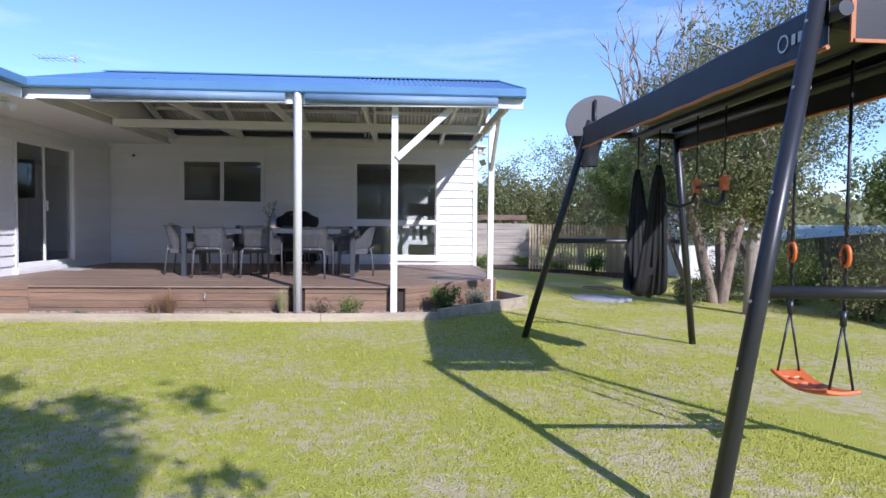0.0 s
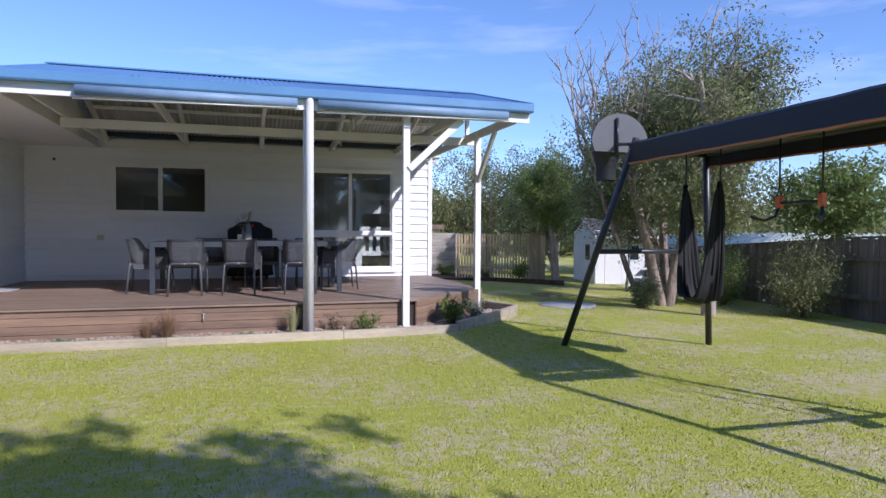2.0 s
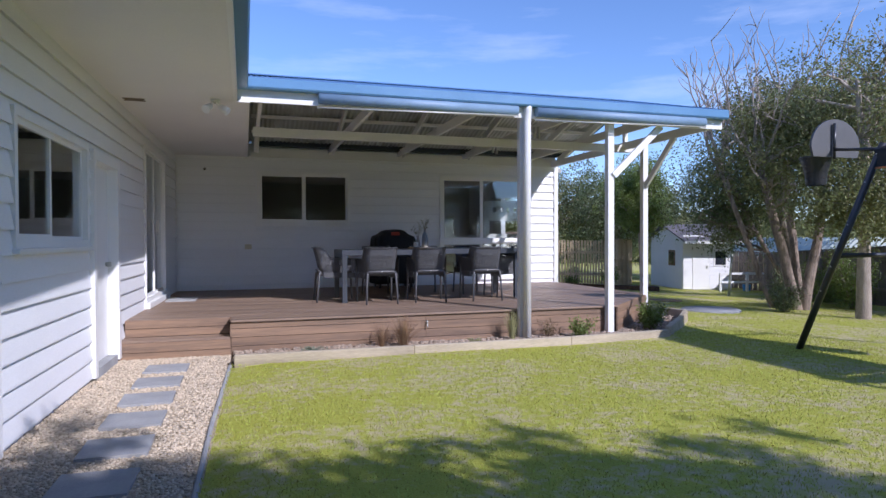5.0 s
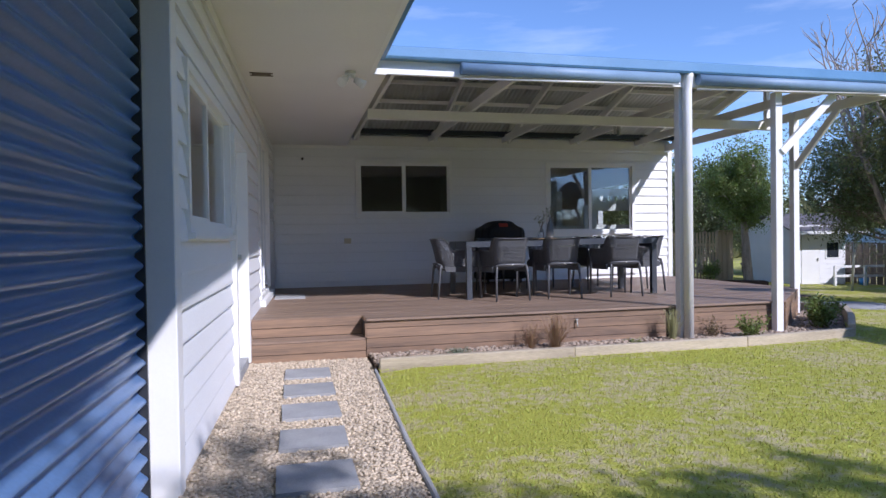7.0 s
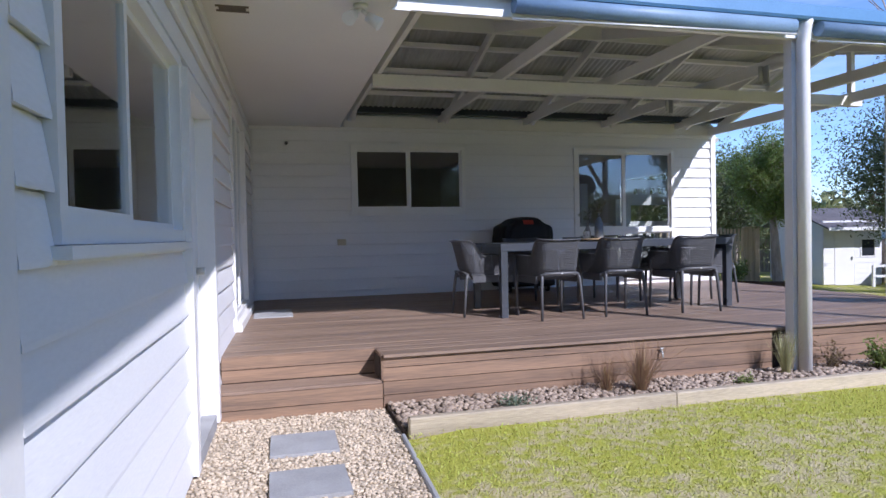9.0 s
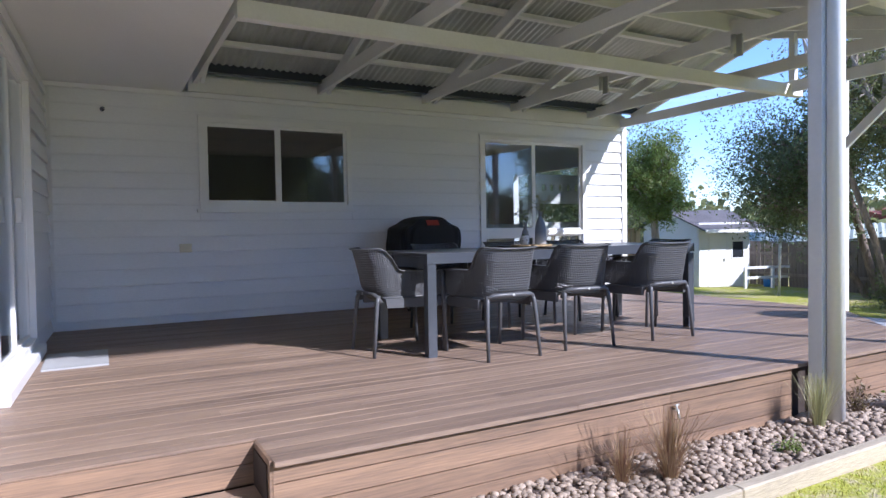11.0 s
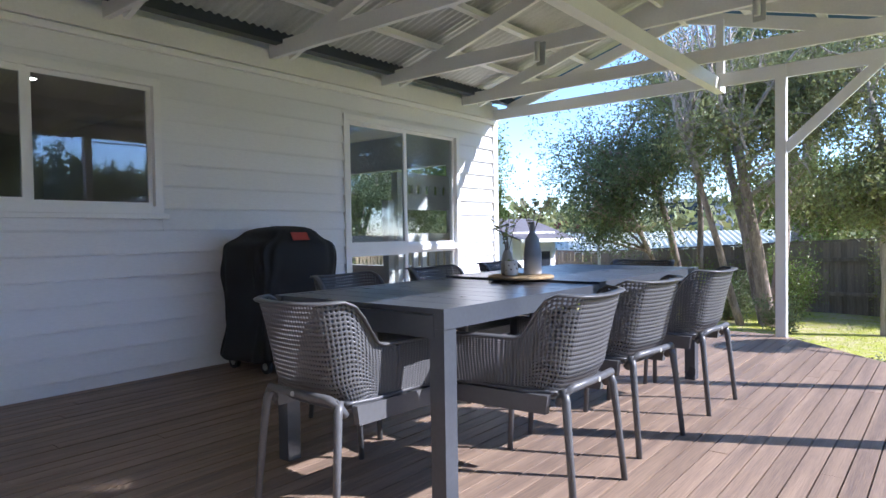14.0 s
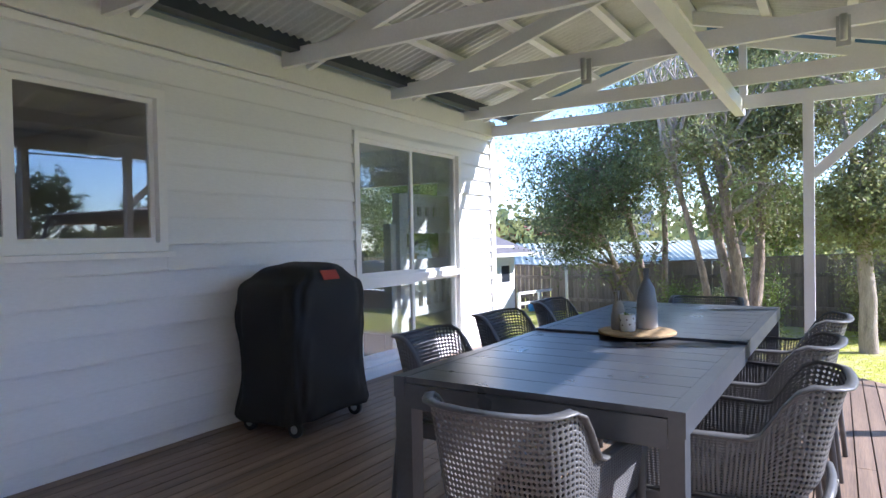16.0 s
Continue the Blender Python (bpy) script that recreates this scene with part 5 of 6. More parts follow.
box(bm, 1.0, 4.3, 21.3, 21.6, 1.40, 1.56)
box(bm, 1.2, 1.3, 21.35, 21.5, -0.3, 1.45)
box(bm, 3.9, 4.0, 21.35, 21.5, -0.3, 1.45)
solid("lean_to_roof", bm, mat("rusty_sheet", (0.22, 0.15, 0.11), 0.8, vary=0.3), "old brown lean-to roof behind the sleeper wall", "roof")

# garden bed at the back
bm = B()
prism(bm, [(1.8, 19.0), (5.0, 18.3), (6.4, 16.6), (6.6, 17.0), (5.6, 17.5), (4.6, 20.4), (1.8, 20.5)], "z", -0.32, -0.05)
solid("mulch_bed", bm, mat("bark_mulch", (0.10, 0.06, 0.04), 0.95, vary=0.4, scale=12, fine=60, bump=0.8), "dark bark mulch in the back garden bed", "garden bed")

# neighbour's house
nb = thing("neighbour_house", "low cream house with a pale green steel roof", "house")
MN = pose(13.5, 23.0, 0, 0, 0, -62)
CREAMW = mat("cream_render", (0.62, 0.52, 0.33), 0.8, vary=0.05)
bm = B()
box(bm, 0, 11.5, 0, 6, -2.5, 0.62)
ob = part("wall", bm, CREAMW, nb)
ob.matrix_basis = MN
bm = B()
prev = None
for i in range(240):
    x = -0.3 + 12.1 * i / 239
    o = 0.02 * math.sin(i * math.pi / 2)
    cur = [bm.verts.new((x, -0.4, 0.60 + o)), bm.verts.new((x, 3.0, 1.34 + o)), bm.verts.new((x, 6.4, 0.6 + o))]
    if prev:
        bm.faces.new((prev[0], cur[0], cur[1], prev[1]))
        bm.faces.new((prev[1], cur[1], cur[2], prev[2]))
    prev = cur
ob = part("roof", bm, mat("pale_green_steel", (0.46, 0.50, 0.42), 0.85, vary=0.06, spec=0.2), nb)
ob.matrix_basis = MN
bm = B()
prism(bm, [(-0.02, 0.62), (3.0, 1.3), (6.02, 0.62)], "x", 11.45, 11.52)
ob = part("gable", bm, CREAMW, nb)
ob.matrix_basis = MN
far_house = thing("far_house", "distant dark flat-roofed house among trees", "house")
bm = B()
box(bm, 55, 61, 26, 32, -4, 3.9)
part("wall", bm, mat("dark_cladding", (0.06, 0.08, 0.11), 0.6), far_house)
bm = B()
box(bm, 54.5, 61.5, 25.5, 32.5, 3.9, 4.2)
part("roof", bm, ZINC, far_house)
for k in range(3):
    bm = B()
    box(bm, 54.93, 54.99, 26.6 + k * 1.8, 27.9 + k * 1.8, 2.6, 3.5)
    part("window", bm, bpy.data.materials["dark_pane"], far_house)
bm = B()
prism(bm, [(30, 1.6), (34, 2.6), (38, 1.6)], "x", 44, 52)
solid("far_roof", bm, mat("terracotta_roof", (0.25, 0.08, 0.06), 0.8, vary=0.15), "distant red tiled roof among trees", "roof")


# ---- trees ----
def branch_path(r, p, d, length, n, wob):
    pts = [Vector(p)]
    d = Vector(d).normalized()
    for _ in range(n):
        d = (d + Vector((r.uniform(-wob, wob), r.uniform(-wob, wob), r.uniform(-wob, wob) * 0.6 + 0.05))).normalized()
        pts.append(pts[-1] + d * length / n)
    return pts


def tree(name, label, seed, trunks, crowns, bark, leaf, count, size=(0.055, 0.022), twigs=14, twig_bark=None, bare=0, clump=0.30):
    """trunks: (base, top, radius); crowns: (centre, radii, weight). Limbs run from the trunks into the crowns; leaves hang in clumps round twig ends."""
    r = random.Random(seed)
    g = np.random.default_rng(seed)
    t = thing(name, label, "tree")
    tops = []
    for base, top, rad in trunks:
        base, top = Vector(base), Vector(top)
        pts = []
        for k in range(8):
            q = k / 7
            w = 0.10 * math.sin(q * 3.1) * (base - top).length * 0.25
            pts.append(base.lerp(top, q) + Vector((noise.noise((seed, q * 2.2, rad * 9)) * w, noise.noise((q * 2.2, seed, rad * 5)) * w, 0)))
        bm = B()
        tube(bm, [pts[0] - Vector((0, 0, 0.12))] + pts, rad * 1.15, 10, 0.55)
        for v in bm.verts:
            s = 0.2 * noise.noise(v.co * 3.0)
            v.co += Vector((s, s, 0)) * rad
        part("trunk", bm, bark, t)
        tops.append(pts)
    ends = []
    bm = B()
    for centre, radii, weight in crowns:
        c = Vector(centre)
        for k in range(max(3, int(twigs * weight))):
            u = Vector((r.gauss(0, 1), r.gauss(0, 1), r.gauss(0, 0.8))).normalized() * r.uniform(0.55, 1.0)
            end = c + Vector((u.x * radii[0], u.y * radii[1], u.z * radii[2]))
            src_path = min(tops, key=lambda ps: min((q - end).length for q in ps))
            src = min(src_path[3:], key=lambda q: (q - end).length + 1.2 * max(0, q.z - end.z + 0.4))
            mid = src.lerp(end, 0.5) + Vector((r.uniform(-0.2, 0.2), r.uniform(-0.2, 0.2), r.uniform(0.0, 0.3)))
            pts = [src * (1 - q) ** 2 + mid * 2 * q * (1 - q) + end * q * q for q in (0, 0.2, 0.4, 0.6, 0.8, 1.0)]
            pts = [p + Vector((r.uniform(-1, 1), r.uniform(-1, 1), r.uniform(-1, 1))) * 0.04 for p in pts]
            tube(bm, pts, 0.038, 6, 0.25)
            ends.append((end, weight))
            for _ in range(3):
                q = pts[r.choice((3, 4, 5))]
                e2 = q + Vector((r.gauss(0, 1), r.gauss(0, 1), r.gauss(0.1, 0.7))).normalized() * r.uniform(0.3, 0.7) * min(radii)
                tube(bm, [q, q.lerp(e2, 0.5) + Vector((0, 0, 0.04)), e2], 0.013, 5, 0.4)
                ends.append((e2, weight))
    for k in range(bare):
        c, radii, _ = crowns[0]
        src = r.choice(tops)[-1]
        pts = branch_path(r, src, (r.uniform(-1.2, 0.2), r.uniform(-0.5, 0.4), 1.2), r.uniform(1.6, 2.9), 7, 0.28)
        tube(bm, pts, 0.035, 6, 0.2)
        for _ in range(6):
            q = pts[r.randint(2, 7)]
            tube(bm, branch_path(r, q, (r.uniform(-1, 1), r.uniform(-1, 1), 1.0), r.uniform(0.4, 0.9), 5, 0.35), 0.012, 5, 0.3)
    part("branchwork", bm, twig_bark or bark, t)
    w = np.array([e[1] for e in ends], float)
    count = int(count * 1.6)
    idx = g.choice(len(ends), count, p=w / w.sum())
    cen = np.array([e[0][:] for e in ends])[idx]
    sub = g.normal(0, 1, (len(ends) * 5, 3)) * clump * [1, 1, 0.75]
    pts = cen + sub[idx * 5 + g.integers(0, 5, count)] + g.normal(0, 0.33, (count, 3)) * clump
    dirs = g.normal(0, 1, (count, 3)) + [0, 0, -0.25]
    leaves_part("crown", leaf_blades(pts, dirs, size[0] * 1.3, size[1] * 1.45, g), leaf, t)
    return t


gz = ground_z
tree("tree", "slender pale-barked tree beside the fence", 11, [((5.64, 9.82, -0.16), (5.75, 9.9, 2.6), 0.115), ((5.72, 9.88, 2.3), (5.2, 9.6, 4.0), 0.06), ((5.75, 9.9, 2.3), (6.3, 10.3, 4.2), 0.06)],
     [((5.55, 9.75, 1.95), (0.65, 0.6, 0.45), 1.3), ((5.3, 9.9, 3.6), (0.9, 0.9, 0.9), 0.7), ((6.3, 10.2, 4.1), (0.9, 0.9, 0.7), 0.8)], BARKPALE, LEAF, 15000, twigs=14)
tree("tree", "many-stemmed tea tree with rough bark and an open crown", 12,
     [((5.85, 11.40, -0.17), (5.2, 11.7, 2.7), 0.105), ((5.95, 11.35, -0.17), (6.5, 11.2, 3.0), 0.10), ((5.60, 11.75, -0.17), (4.75, 12.3, 2.7), 0.06), ((6.05, 11.5, -0.17), (6.3, 12.3, 3.3), 0.09)],
     [((5.9, 11.6, 3.5), (1.2, 1.2, 0.8), 0.8), ((6.9, 11.3, 3.6), (1.2, 1.2, 0.9), 1.0), ((4.9, 12.1, 2.8), (0.7, 0.8, 0.5), 0.35), ((5.7, 11.2, 2.3), (0.8, 0.7, 0.5), 0.45), ((6.4, 12.5, 4.05), (1.1, 1.1, 0.7), 0.8)],
     BARK, LEAF, 30000, twigs=26, bare=24, twig_bark=BARKPALE, clump=0.26)
tree("tree", "dark tea tree leaning over the fence", 13, [((8.25, 13.4, -0.25), (7.7, 13.9, 2.4), 0.085), ((8.40, 13.2, -0.25), (8.5, 13.3, 2.8), 0.075), ((8.2, 13.6, -0.25), (7.0, 14.6, 2.6), 0.06)],
     [((6.15, 14.3, 2.5), (0.75, 0.7, 0.9), 0.55), ((7.2, 14.5, 2.6), (1.3, 1.2, 0.9), 1.0), ((8.2, 13.7, 3.2), (1.3, 1.2, 1.0), 1.0), ((7.0, 14.9, 1.7), (0.8, 0.7, 0.5), 0.7), ((7.9, 13.4, 4.2), (1.3, 1.2, 0.8), 0.8)], BARK, LEAFDK, 30000, twigs=26, clump=0.36)
tree("tree", "tree with a rounded green crown beside the cubby", 14, [((6.75, 17.75, -0.28), (6.55, 17.7, 1.5), 0.13)],
     [((6.4, 17.75, 2.35), (0.68, 0.65, 0.8), 1.0), ((6.35, 17.7, 3.15), (0.55, 0.55, 0.55), 0.6)], BARKPALE, LEAFYEL, 22000, twigs=26, clump=0.22)
for k, (x, y, h, s, mt) in enumerate(((4.4, 24.5, 3.6, 1.9, LEAF), (7.2, 25.0, 4.4, 2.2, LEAF), (10.0, 24.5, 4.6, 2.2, LEAFDK), (2.2, 26.0, 2.6, 1.8, LEAF), (13.0, 25.5, 3.6, 2.0, LEAF), (8.6, 21.6, 3.7, 1.4, LEAFDK))):
    tree("tree", "olive-green bushy tree behind the back fence", 30 + k, [((x, y, -0.8), (x + 0.2, y, h * 0.6), 0.14), ((x + 0.3, y, -0.8), (x - 0.7, y + 0.4, h * 0.7), 0.09)],
         [((x, y, h * 0.68), (s, s * 0.8, h * 0.3), 1.0), ((x - s * 0.4, y, h * 0.42), (s * 0.8, s * 0.7, h * 0.22), 0.7)], BARKPALE, mt, 11000, (0.085, 0.034), 18, clump=0.42)
tree("tree", "tall gum tree with high dark foliage", 51, [((18.6, 13.2, -1.2), (18.2, 12.6, 7.2), 0.28), ((18.5, 13.1, 3.2), (19.7, 14.5, 7.0), 0.15)],
     [((18.1, 12.4, 7.9), (2.2, 2.3, 1.8), 1.0), ((19.7, 14.6, 7.0), (1.5, 1.6, 1.2), 0.6)], BARK, LEAFDK, 13000, (0.14, 0.05), 24, clump=0.4)
tree("tree", "bright green sapling reaching over the paling fence", 52, [((9.6, 8.4, -0.4), (9.8, 8.2, 2.2), 0.07)], [((9.9, 8.2, 2.3), (1.3, 1.2, 0.7), 1.0), ((10.4, 7.0, 1.9), (1.1, 1.0, 0.6), 0.8)], BARK, LEAFYEL, 11000, (0.08, 0.03), 18)
tree("tree", "bright green sapling reaching over the paling fence", 53, [((10.2, 11.2, -0.4), (10.2, 11.3, 1.9), 0.08)], [((10.1, 11.1, 2.0), (1.0, 1.4, 0.6), 1.0)], BARK, LEAFYEL, 8000, (0.08, 0.03), 16)
for k, (x, y, z, w) in enumerate(((16.2, 2.4, 5.0, 2.8), (15.0, -2.6, 4.8, 2.6), (20.0, 7.0, 5.2, 2.8))):
    tree("tree", "tall leafy tree beyond the paling fence", 60 + k, [((x, y, -0.5), (x - 0.3, y, z - 0.4), 0.20), ((x, y, 1.0), (x + 0.9, y + 0.6, z), 0.11)], [((x - 0.2, y, z), (w, w, 1.7), 1.0), ((x, y + 0.4, z - 1.7), (w * 0.8, w * 0.8, 1.1), 0.7)], BARK, LEAFDK, 16000, (0.12, 0.055), 26, clump=0.4)
# street side, behind the walk
for k, (x, y, z, s) in enumerate(((0.4, -2.8, 3.9, 1.3), (-1.8, -2.25, 4.1, 1.5), (-3.5, -3.1, 3.8, 1.3), (-0.8, -4.0, 4.6, 1.5))):
    tree("tree", "leafy tree on the street side of the lawn", 70 + k, [((x, y, -0.05), (x, y + 0.1, z - 0.6), 0.13)], [((x, y, z), (s, s, 1.25), 1.0)], BARK, LEAFDK, 20000, (0.10, 0.05), 30)
for k in range(9):
    x, y = -11 + k * 4.2, -13.5 - 2.0 * (k % 2)
    tree("tree", "leafy tree across the street", 80 + k, [((x, y, -0.1), (x, y, 2.6 + 0.4 * (k % 3)), 0.18)], [((x, y, (3.0 if k < 6 else 2.1) + 0.5 * (k % 3)), (2.5, 1.8, 1.7 if k < 5 else 1.1), 1.0), ((x + 0.8, y, 1.5), (2.2, 1.5, 1.1), 0.7)], BARK, LEAFDK if k % 3 else LEAF, 7000, (0.15, 0.07), 14, clump=0.5)


def shrub(name, label, x, y, z, rx, ry, h, leaf, count, size, seed, upright=0.3):
    g = np.random.default_rng(seed)
    r = random.Random(seed)
    t = thing(name, label, "shrub")
    bm = B()
    tips = []
    for k in range(16):
        a = r.uniform(0, 6.28)
        q = r.uniform(0.4, 1)
        e = Vector((x + rx * q * math.cos(a), y + ry * q * math.sin(a), z + h * r.uniform(0.35, 0.95)))
        tube(bm, [(x, y, z - 0.02), Vector((x, y, z)).lerp(e, 0.5) + Vector((0, 0, 0.05 * h)), e], max(0.004, 0.012 * h), 5, 0.4)
        tips.append(e)
    part("branchwork", bm, BARK, t)
    tp = np.array([p[:] for p in tips])
    idx = g.integers(0, len(tips), count)
    f = g.uniform(0.35, 1.05, (count, 1))
    base = np.array([[x, y, z]])
    pts = base + (tp[idx] - base) * f + g.normal(0, 1, (count, 3)) * [rx * 0.2, ry * 0.2, h * 0.10]
    pts[:, 2] = np.maximum(pts[:, 2], z + 0.01)
    leaves_part("foliage", leaf_blades(pts, g.normal(0, 1, (count, 3)) + [0, 0, upright], *size, g), leaf, t)
    return t


shrub("shrub", "spreading grey-green shrub against the paling fence", 7.35, 9.5, -0.2, 0.75, 0.7, 1.55, LEAF, 8000, (0.06, 0.02), 1)
shrub("shrub", "bright green bush at the foot of the fence", 8.2, 12.8, -0.27, 0.5, 0.5, 1.0, LEAFYEL, 5000, (0.06, 0.02), 2)
shrub("shrub", "bright green bush at the foot of the fence", 7.3, 11.4, -0.25, 0.55, 0.5, 1.35, LEAFYEL, 6000, (0.06, 0.02), 3)
shrub("shrub", "dark green bush under the trees", 6.3, 12.1, -0.2, 0.45, 0.45, 0.9, LEAFDK, 4500, (0.06, 0.02), 4)
shrub("shrub", "dark green bush under the trees", 5.2, 11.1, -0.15, 0.35, 0.3, 0.6, LEAFDK, 2500, (0.05, 0.02), 5)
for k, (x, y, h) in enumerate(((5.0, 19.0, 0.55), (3.9, 19.8, 0.35), (2.6, 19.9, 0.35), (5.6, 17.9, 0.5), (4.7, 18.6, 0.25))):
    shrub("shrub", "young green shrub in the mulch bed", x, y, -0.05, 0.28, 0.28, h, LEAFYEL, 1200, (0.07, 0.025), 10 + k)
shrub("shrub", "glossy green shrub with pale flower heads in the pebble bed", 0.72, 9.05, 0.02, 0.2, 0.2, 0.36, LEAFYEL, 1500, (0.06, 0.02), 21)
shrub("shrub", "grey-leaved daisy bush beside the corner post", 1.25, 9.68, 0.0, 0.17, 0.17, 0.33, LEAFSILVER, 1100, (0.04, 0.014), 22)
shrub("shrub", "small green bush with a few red flowers", -0.55, 8.72, 0.0, 0.17, 0.14, 0.28, LEAFYEL, 700, (0.05, 0.017), 23)
shrub("shrub", "thin reddish shrub in the pebble bed", -0.95, 8.90, 0.0, 0.13, 0.08, 0.26, LEAFRED, 260, (0.04, 0.012), 24)
shrub("shrub", "low silver groundcover at the end of the bed", -4.0, 8.62, 0.0, 0.13, 0.08, 0.10, LEAFSILVER, 500, (0.03, 0.01), 25)
shrub("shrub", "low green groundcover among the pebbles", -2.05, 8.66, 0.0, 0.09, 0.07, 0.09, LEAFYEL, 350, (0.03, 0.01), 26)


def tussock(label, x, y, h, n, leaf, seed, spread=0.5):
    g = np.random.default_rng(seed)
    t = thing("grass_tussock", label, "ornamental grass", at=pose(x, y, 0.0))
    a = g.uniform(0, 2 * np.pi, n)
    s = np.abs(g.normal(0, spread, n))
    verts, faces = [], []
    for k in range(n):
        L = h * g.uniform(0.55, 1.1)
        dx, dy = math.cos(a[k]), math.sin(a[k])
        b0 = np.array([dx, dy, 0]) * g.uniform(0, 0.03)
        side = np.array([-dy, dx, 0]) * 0.0022
        for q in range(4):
            f = q / 3
            p = b0 + np.array([dx * s[k] * L * (0.5 * f + 0.5 * f * f), dy * s[k] * L * (0.5 * f + 0.5 * f * f), L * (f - 0.22 * s[k] * f * f)])
            verts += [p - side * (1 - 0.7 * f), p + side * (1 - 0.7 * f)]
        o = k * 8
        faces += [(o + 2 * q, o + 2 * q + 1, o + 2 * q + 3, o + 2 * q + 2) for q in range(3)]
    me = bpy.data.meshes.new("blades")
    me.from_pydata([tuple(v) for v in verts], [], faces)
    leaves_part("foliage", me, leaf, t)


LEAFTAN = leaf_material("tan_grass", (0.36, 0.235, 0.14), 0.3)
LEAFPALE = leaf_material("pale_grass", (0.46, 0.45, 0.23), 0.3)
tussock("rusty brown grass tussock in the pebble bed", -2.93, 8.74, 0.40, 420, LEAFTAN, 1)
tussock("rusty brown grass tussock in the pebble bed", -3.17, 8.83, 0.28, 200, LEAFTAN, 2)
tussock("pale green grass tussock beside the post", -1.48, 8.84, 0.38, 260, LEAFPALE, 3, 0.28)

# distant woods
g = np.random.default_rng(5)
pts, siz = [], []
for k in range(620):
    a = g.uniform(-0.5, 3.7)
    d = g.uniform(34, 75)
    x, y = d * math.cos(a), 8 + d * math.sin(a)
    h = g.uniform(0.5, 2.4) + (d - 30) * 0.035
    n = 60
    pts.append(np.array([x, y, h - 1.0]) + g.normal(0, 1, (n, 3)) * [1.8, 1.8, 1.0])
pts = np.concatenate(pts)
me = leaf_blades(pts, g.normal(0, 1, pts.shape), 0.9, 0.6, g)
woods = leaves_part("far_woods", me, LEAF, None)
tagged(woods, "distant green bushland on the low hills", "woods", kind="stuff")
bm = B()
prev = None
for k in range(65):
    a = -0.6 + 4.4 * k / 64
    ring = [bm.verts.new((d * math.cos(a), 8 + d * math.sin(a), z + 0.9 * noise.noise((d * math.cos(a) * 0.04, d * math.sin(a) * 0.04, 1)))) for d, z in ((26, -2.2), (45, -1.0), (75, 0.9), (110, 1.6), (150, -3))]
    if prev:
        for j in range(4):
            bm.faces.new((prev[j], ring[j], ring[j + 1], prev[j + 1])).smooth = True
    prev = ring
solid("backdrop", bm, mat("bushland", (0.075, 0.105, 0.04), 0.95, vary=0.5, scale=0.25, fine=2.0, bump=0.6, dist=0.6), "low green hills beyond the gardens", "hills", "structure")

# ---- paths, bed edges ----
def edge(name, pts, h, w, material, label):
    t = thing(name, label, "garden edging")
    for a, b in zip(pts, pts[1:]):
        bm = B()
        bar(bm, (a[0], a[1], h / 2 - 0.11 if h < 0.12 else h / 2 - 0.05), (b[0], b[1], h / 2 - 0.11 if h < 0.12 else h / 2 - 0.05), w, h)
        part("sleeper", bm, material, t, bevel=0.008)


edge("bed_edging", [(-4.84, 8.37), (-2.9, 8.37), (-0.9, 8.39), (0.62, 8.52)], 0.15, 0.07, PINE, "pale pine sleeper edging along the pebble bed")
edge("bed_edging", [(0.64, 8.54), (1.42, 9.30), (2.10, 10.05)], 0.19, 0.08, PINE, "weathered timber sleeper edging round the corner bed")
edge("bed_edging", [(2.10, 10.05), (1.78, 10.85)], 0.20, 0.08, SLEEP, "weathered timber sleeper edging at the side of the deck")
edge("path_edging", [(-4.88, 8.36), (-4.96, 6.2), (-5.02, 2.5), (-5.1, -3.0)], 0.115, 0.03, CONC, "thin grey timber strip between gravel and lawn")
bm = B()
prism(bm, [(-4.87, 9.08), (-4.87, 8.38), (-5.03, 2.5), (-5.11, -3), (-6.6, -3), (-6.4, 5.9), (-6.05, 9.4), (-6.0, 9.5)], "z", -0.12, -0.018)
GRAVELBASE = mat("gravel_bed", (0.52, 0.43, 0.31), 0.95, vary=0.3, scale=30, fine=90, bump=0.9)
solid("gravel_path", bm, GRAVELBASE, "path of cream gravel beside the house wall", "path", "structure")
bm = B()
prism(bm, [(-4.86, 8.40), (0.62, 8.56), (2.06, 10.08), (1.75, 10.85), (1.66, 10.45), (0.20, 9.06), (-4.86, 9.07)], "z", -0.12, 0.012)
solid("pebble_bed", bm, mat("dark_soil", (0.07, 0.05, 0.04), 0.95, vary=0.4, scale=12, fine=60, bump=0.8), "narrow soil bed below the deck", "garden bed", "structure")
for k in range(9):
    bm = B()
    box(bm, -0.20, 0.20, -0.195, 0.195, -0.06, 0.004)
    pv = solid("paver", bm, CONC, "square grey concrete stepping paver set in gravel", "paver", bevel=0.006, group="stepping pavers")
    y = 8.39 - 0.645 * k
    pv.matrix_world = pose(-5.49 - 0.004 * k, y, 0.0, 0, 0, -1 + (k * 7 % 5) * 0.6)
bm = B()
lathe(bm, [(0.52, -0.04), (0.54, 0.01), (0.52, 0.035), (0.0001, 0.045)], 36, (3.75, 11.42, gz(3.75, 11.42)))
solid("concrete_disc", bm, CONC, "round pale concrete cover set in the lawn", "manhole cover")
bm = B()
lathe(bm, [(0.4, -0.04), (0.42, 0.012), (0.0001, 0.02)], 28, (4.3, 13.6, gz(4.3, 13.6)))
solid("concrete_disc", bm, mat("bare_earth", (0.2, 0.14, 0.09), 0.95, vary=0.3), "bare patch of earth in the lawn", "soil patch")


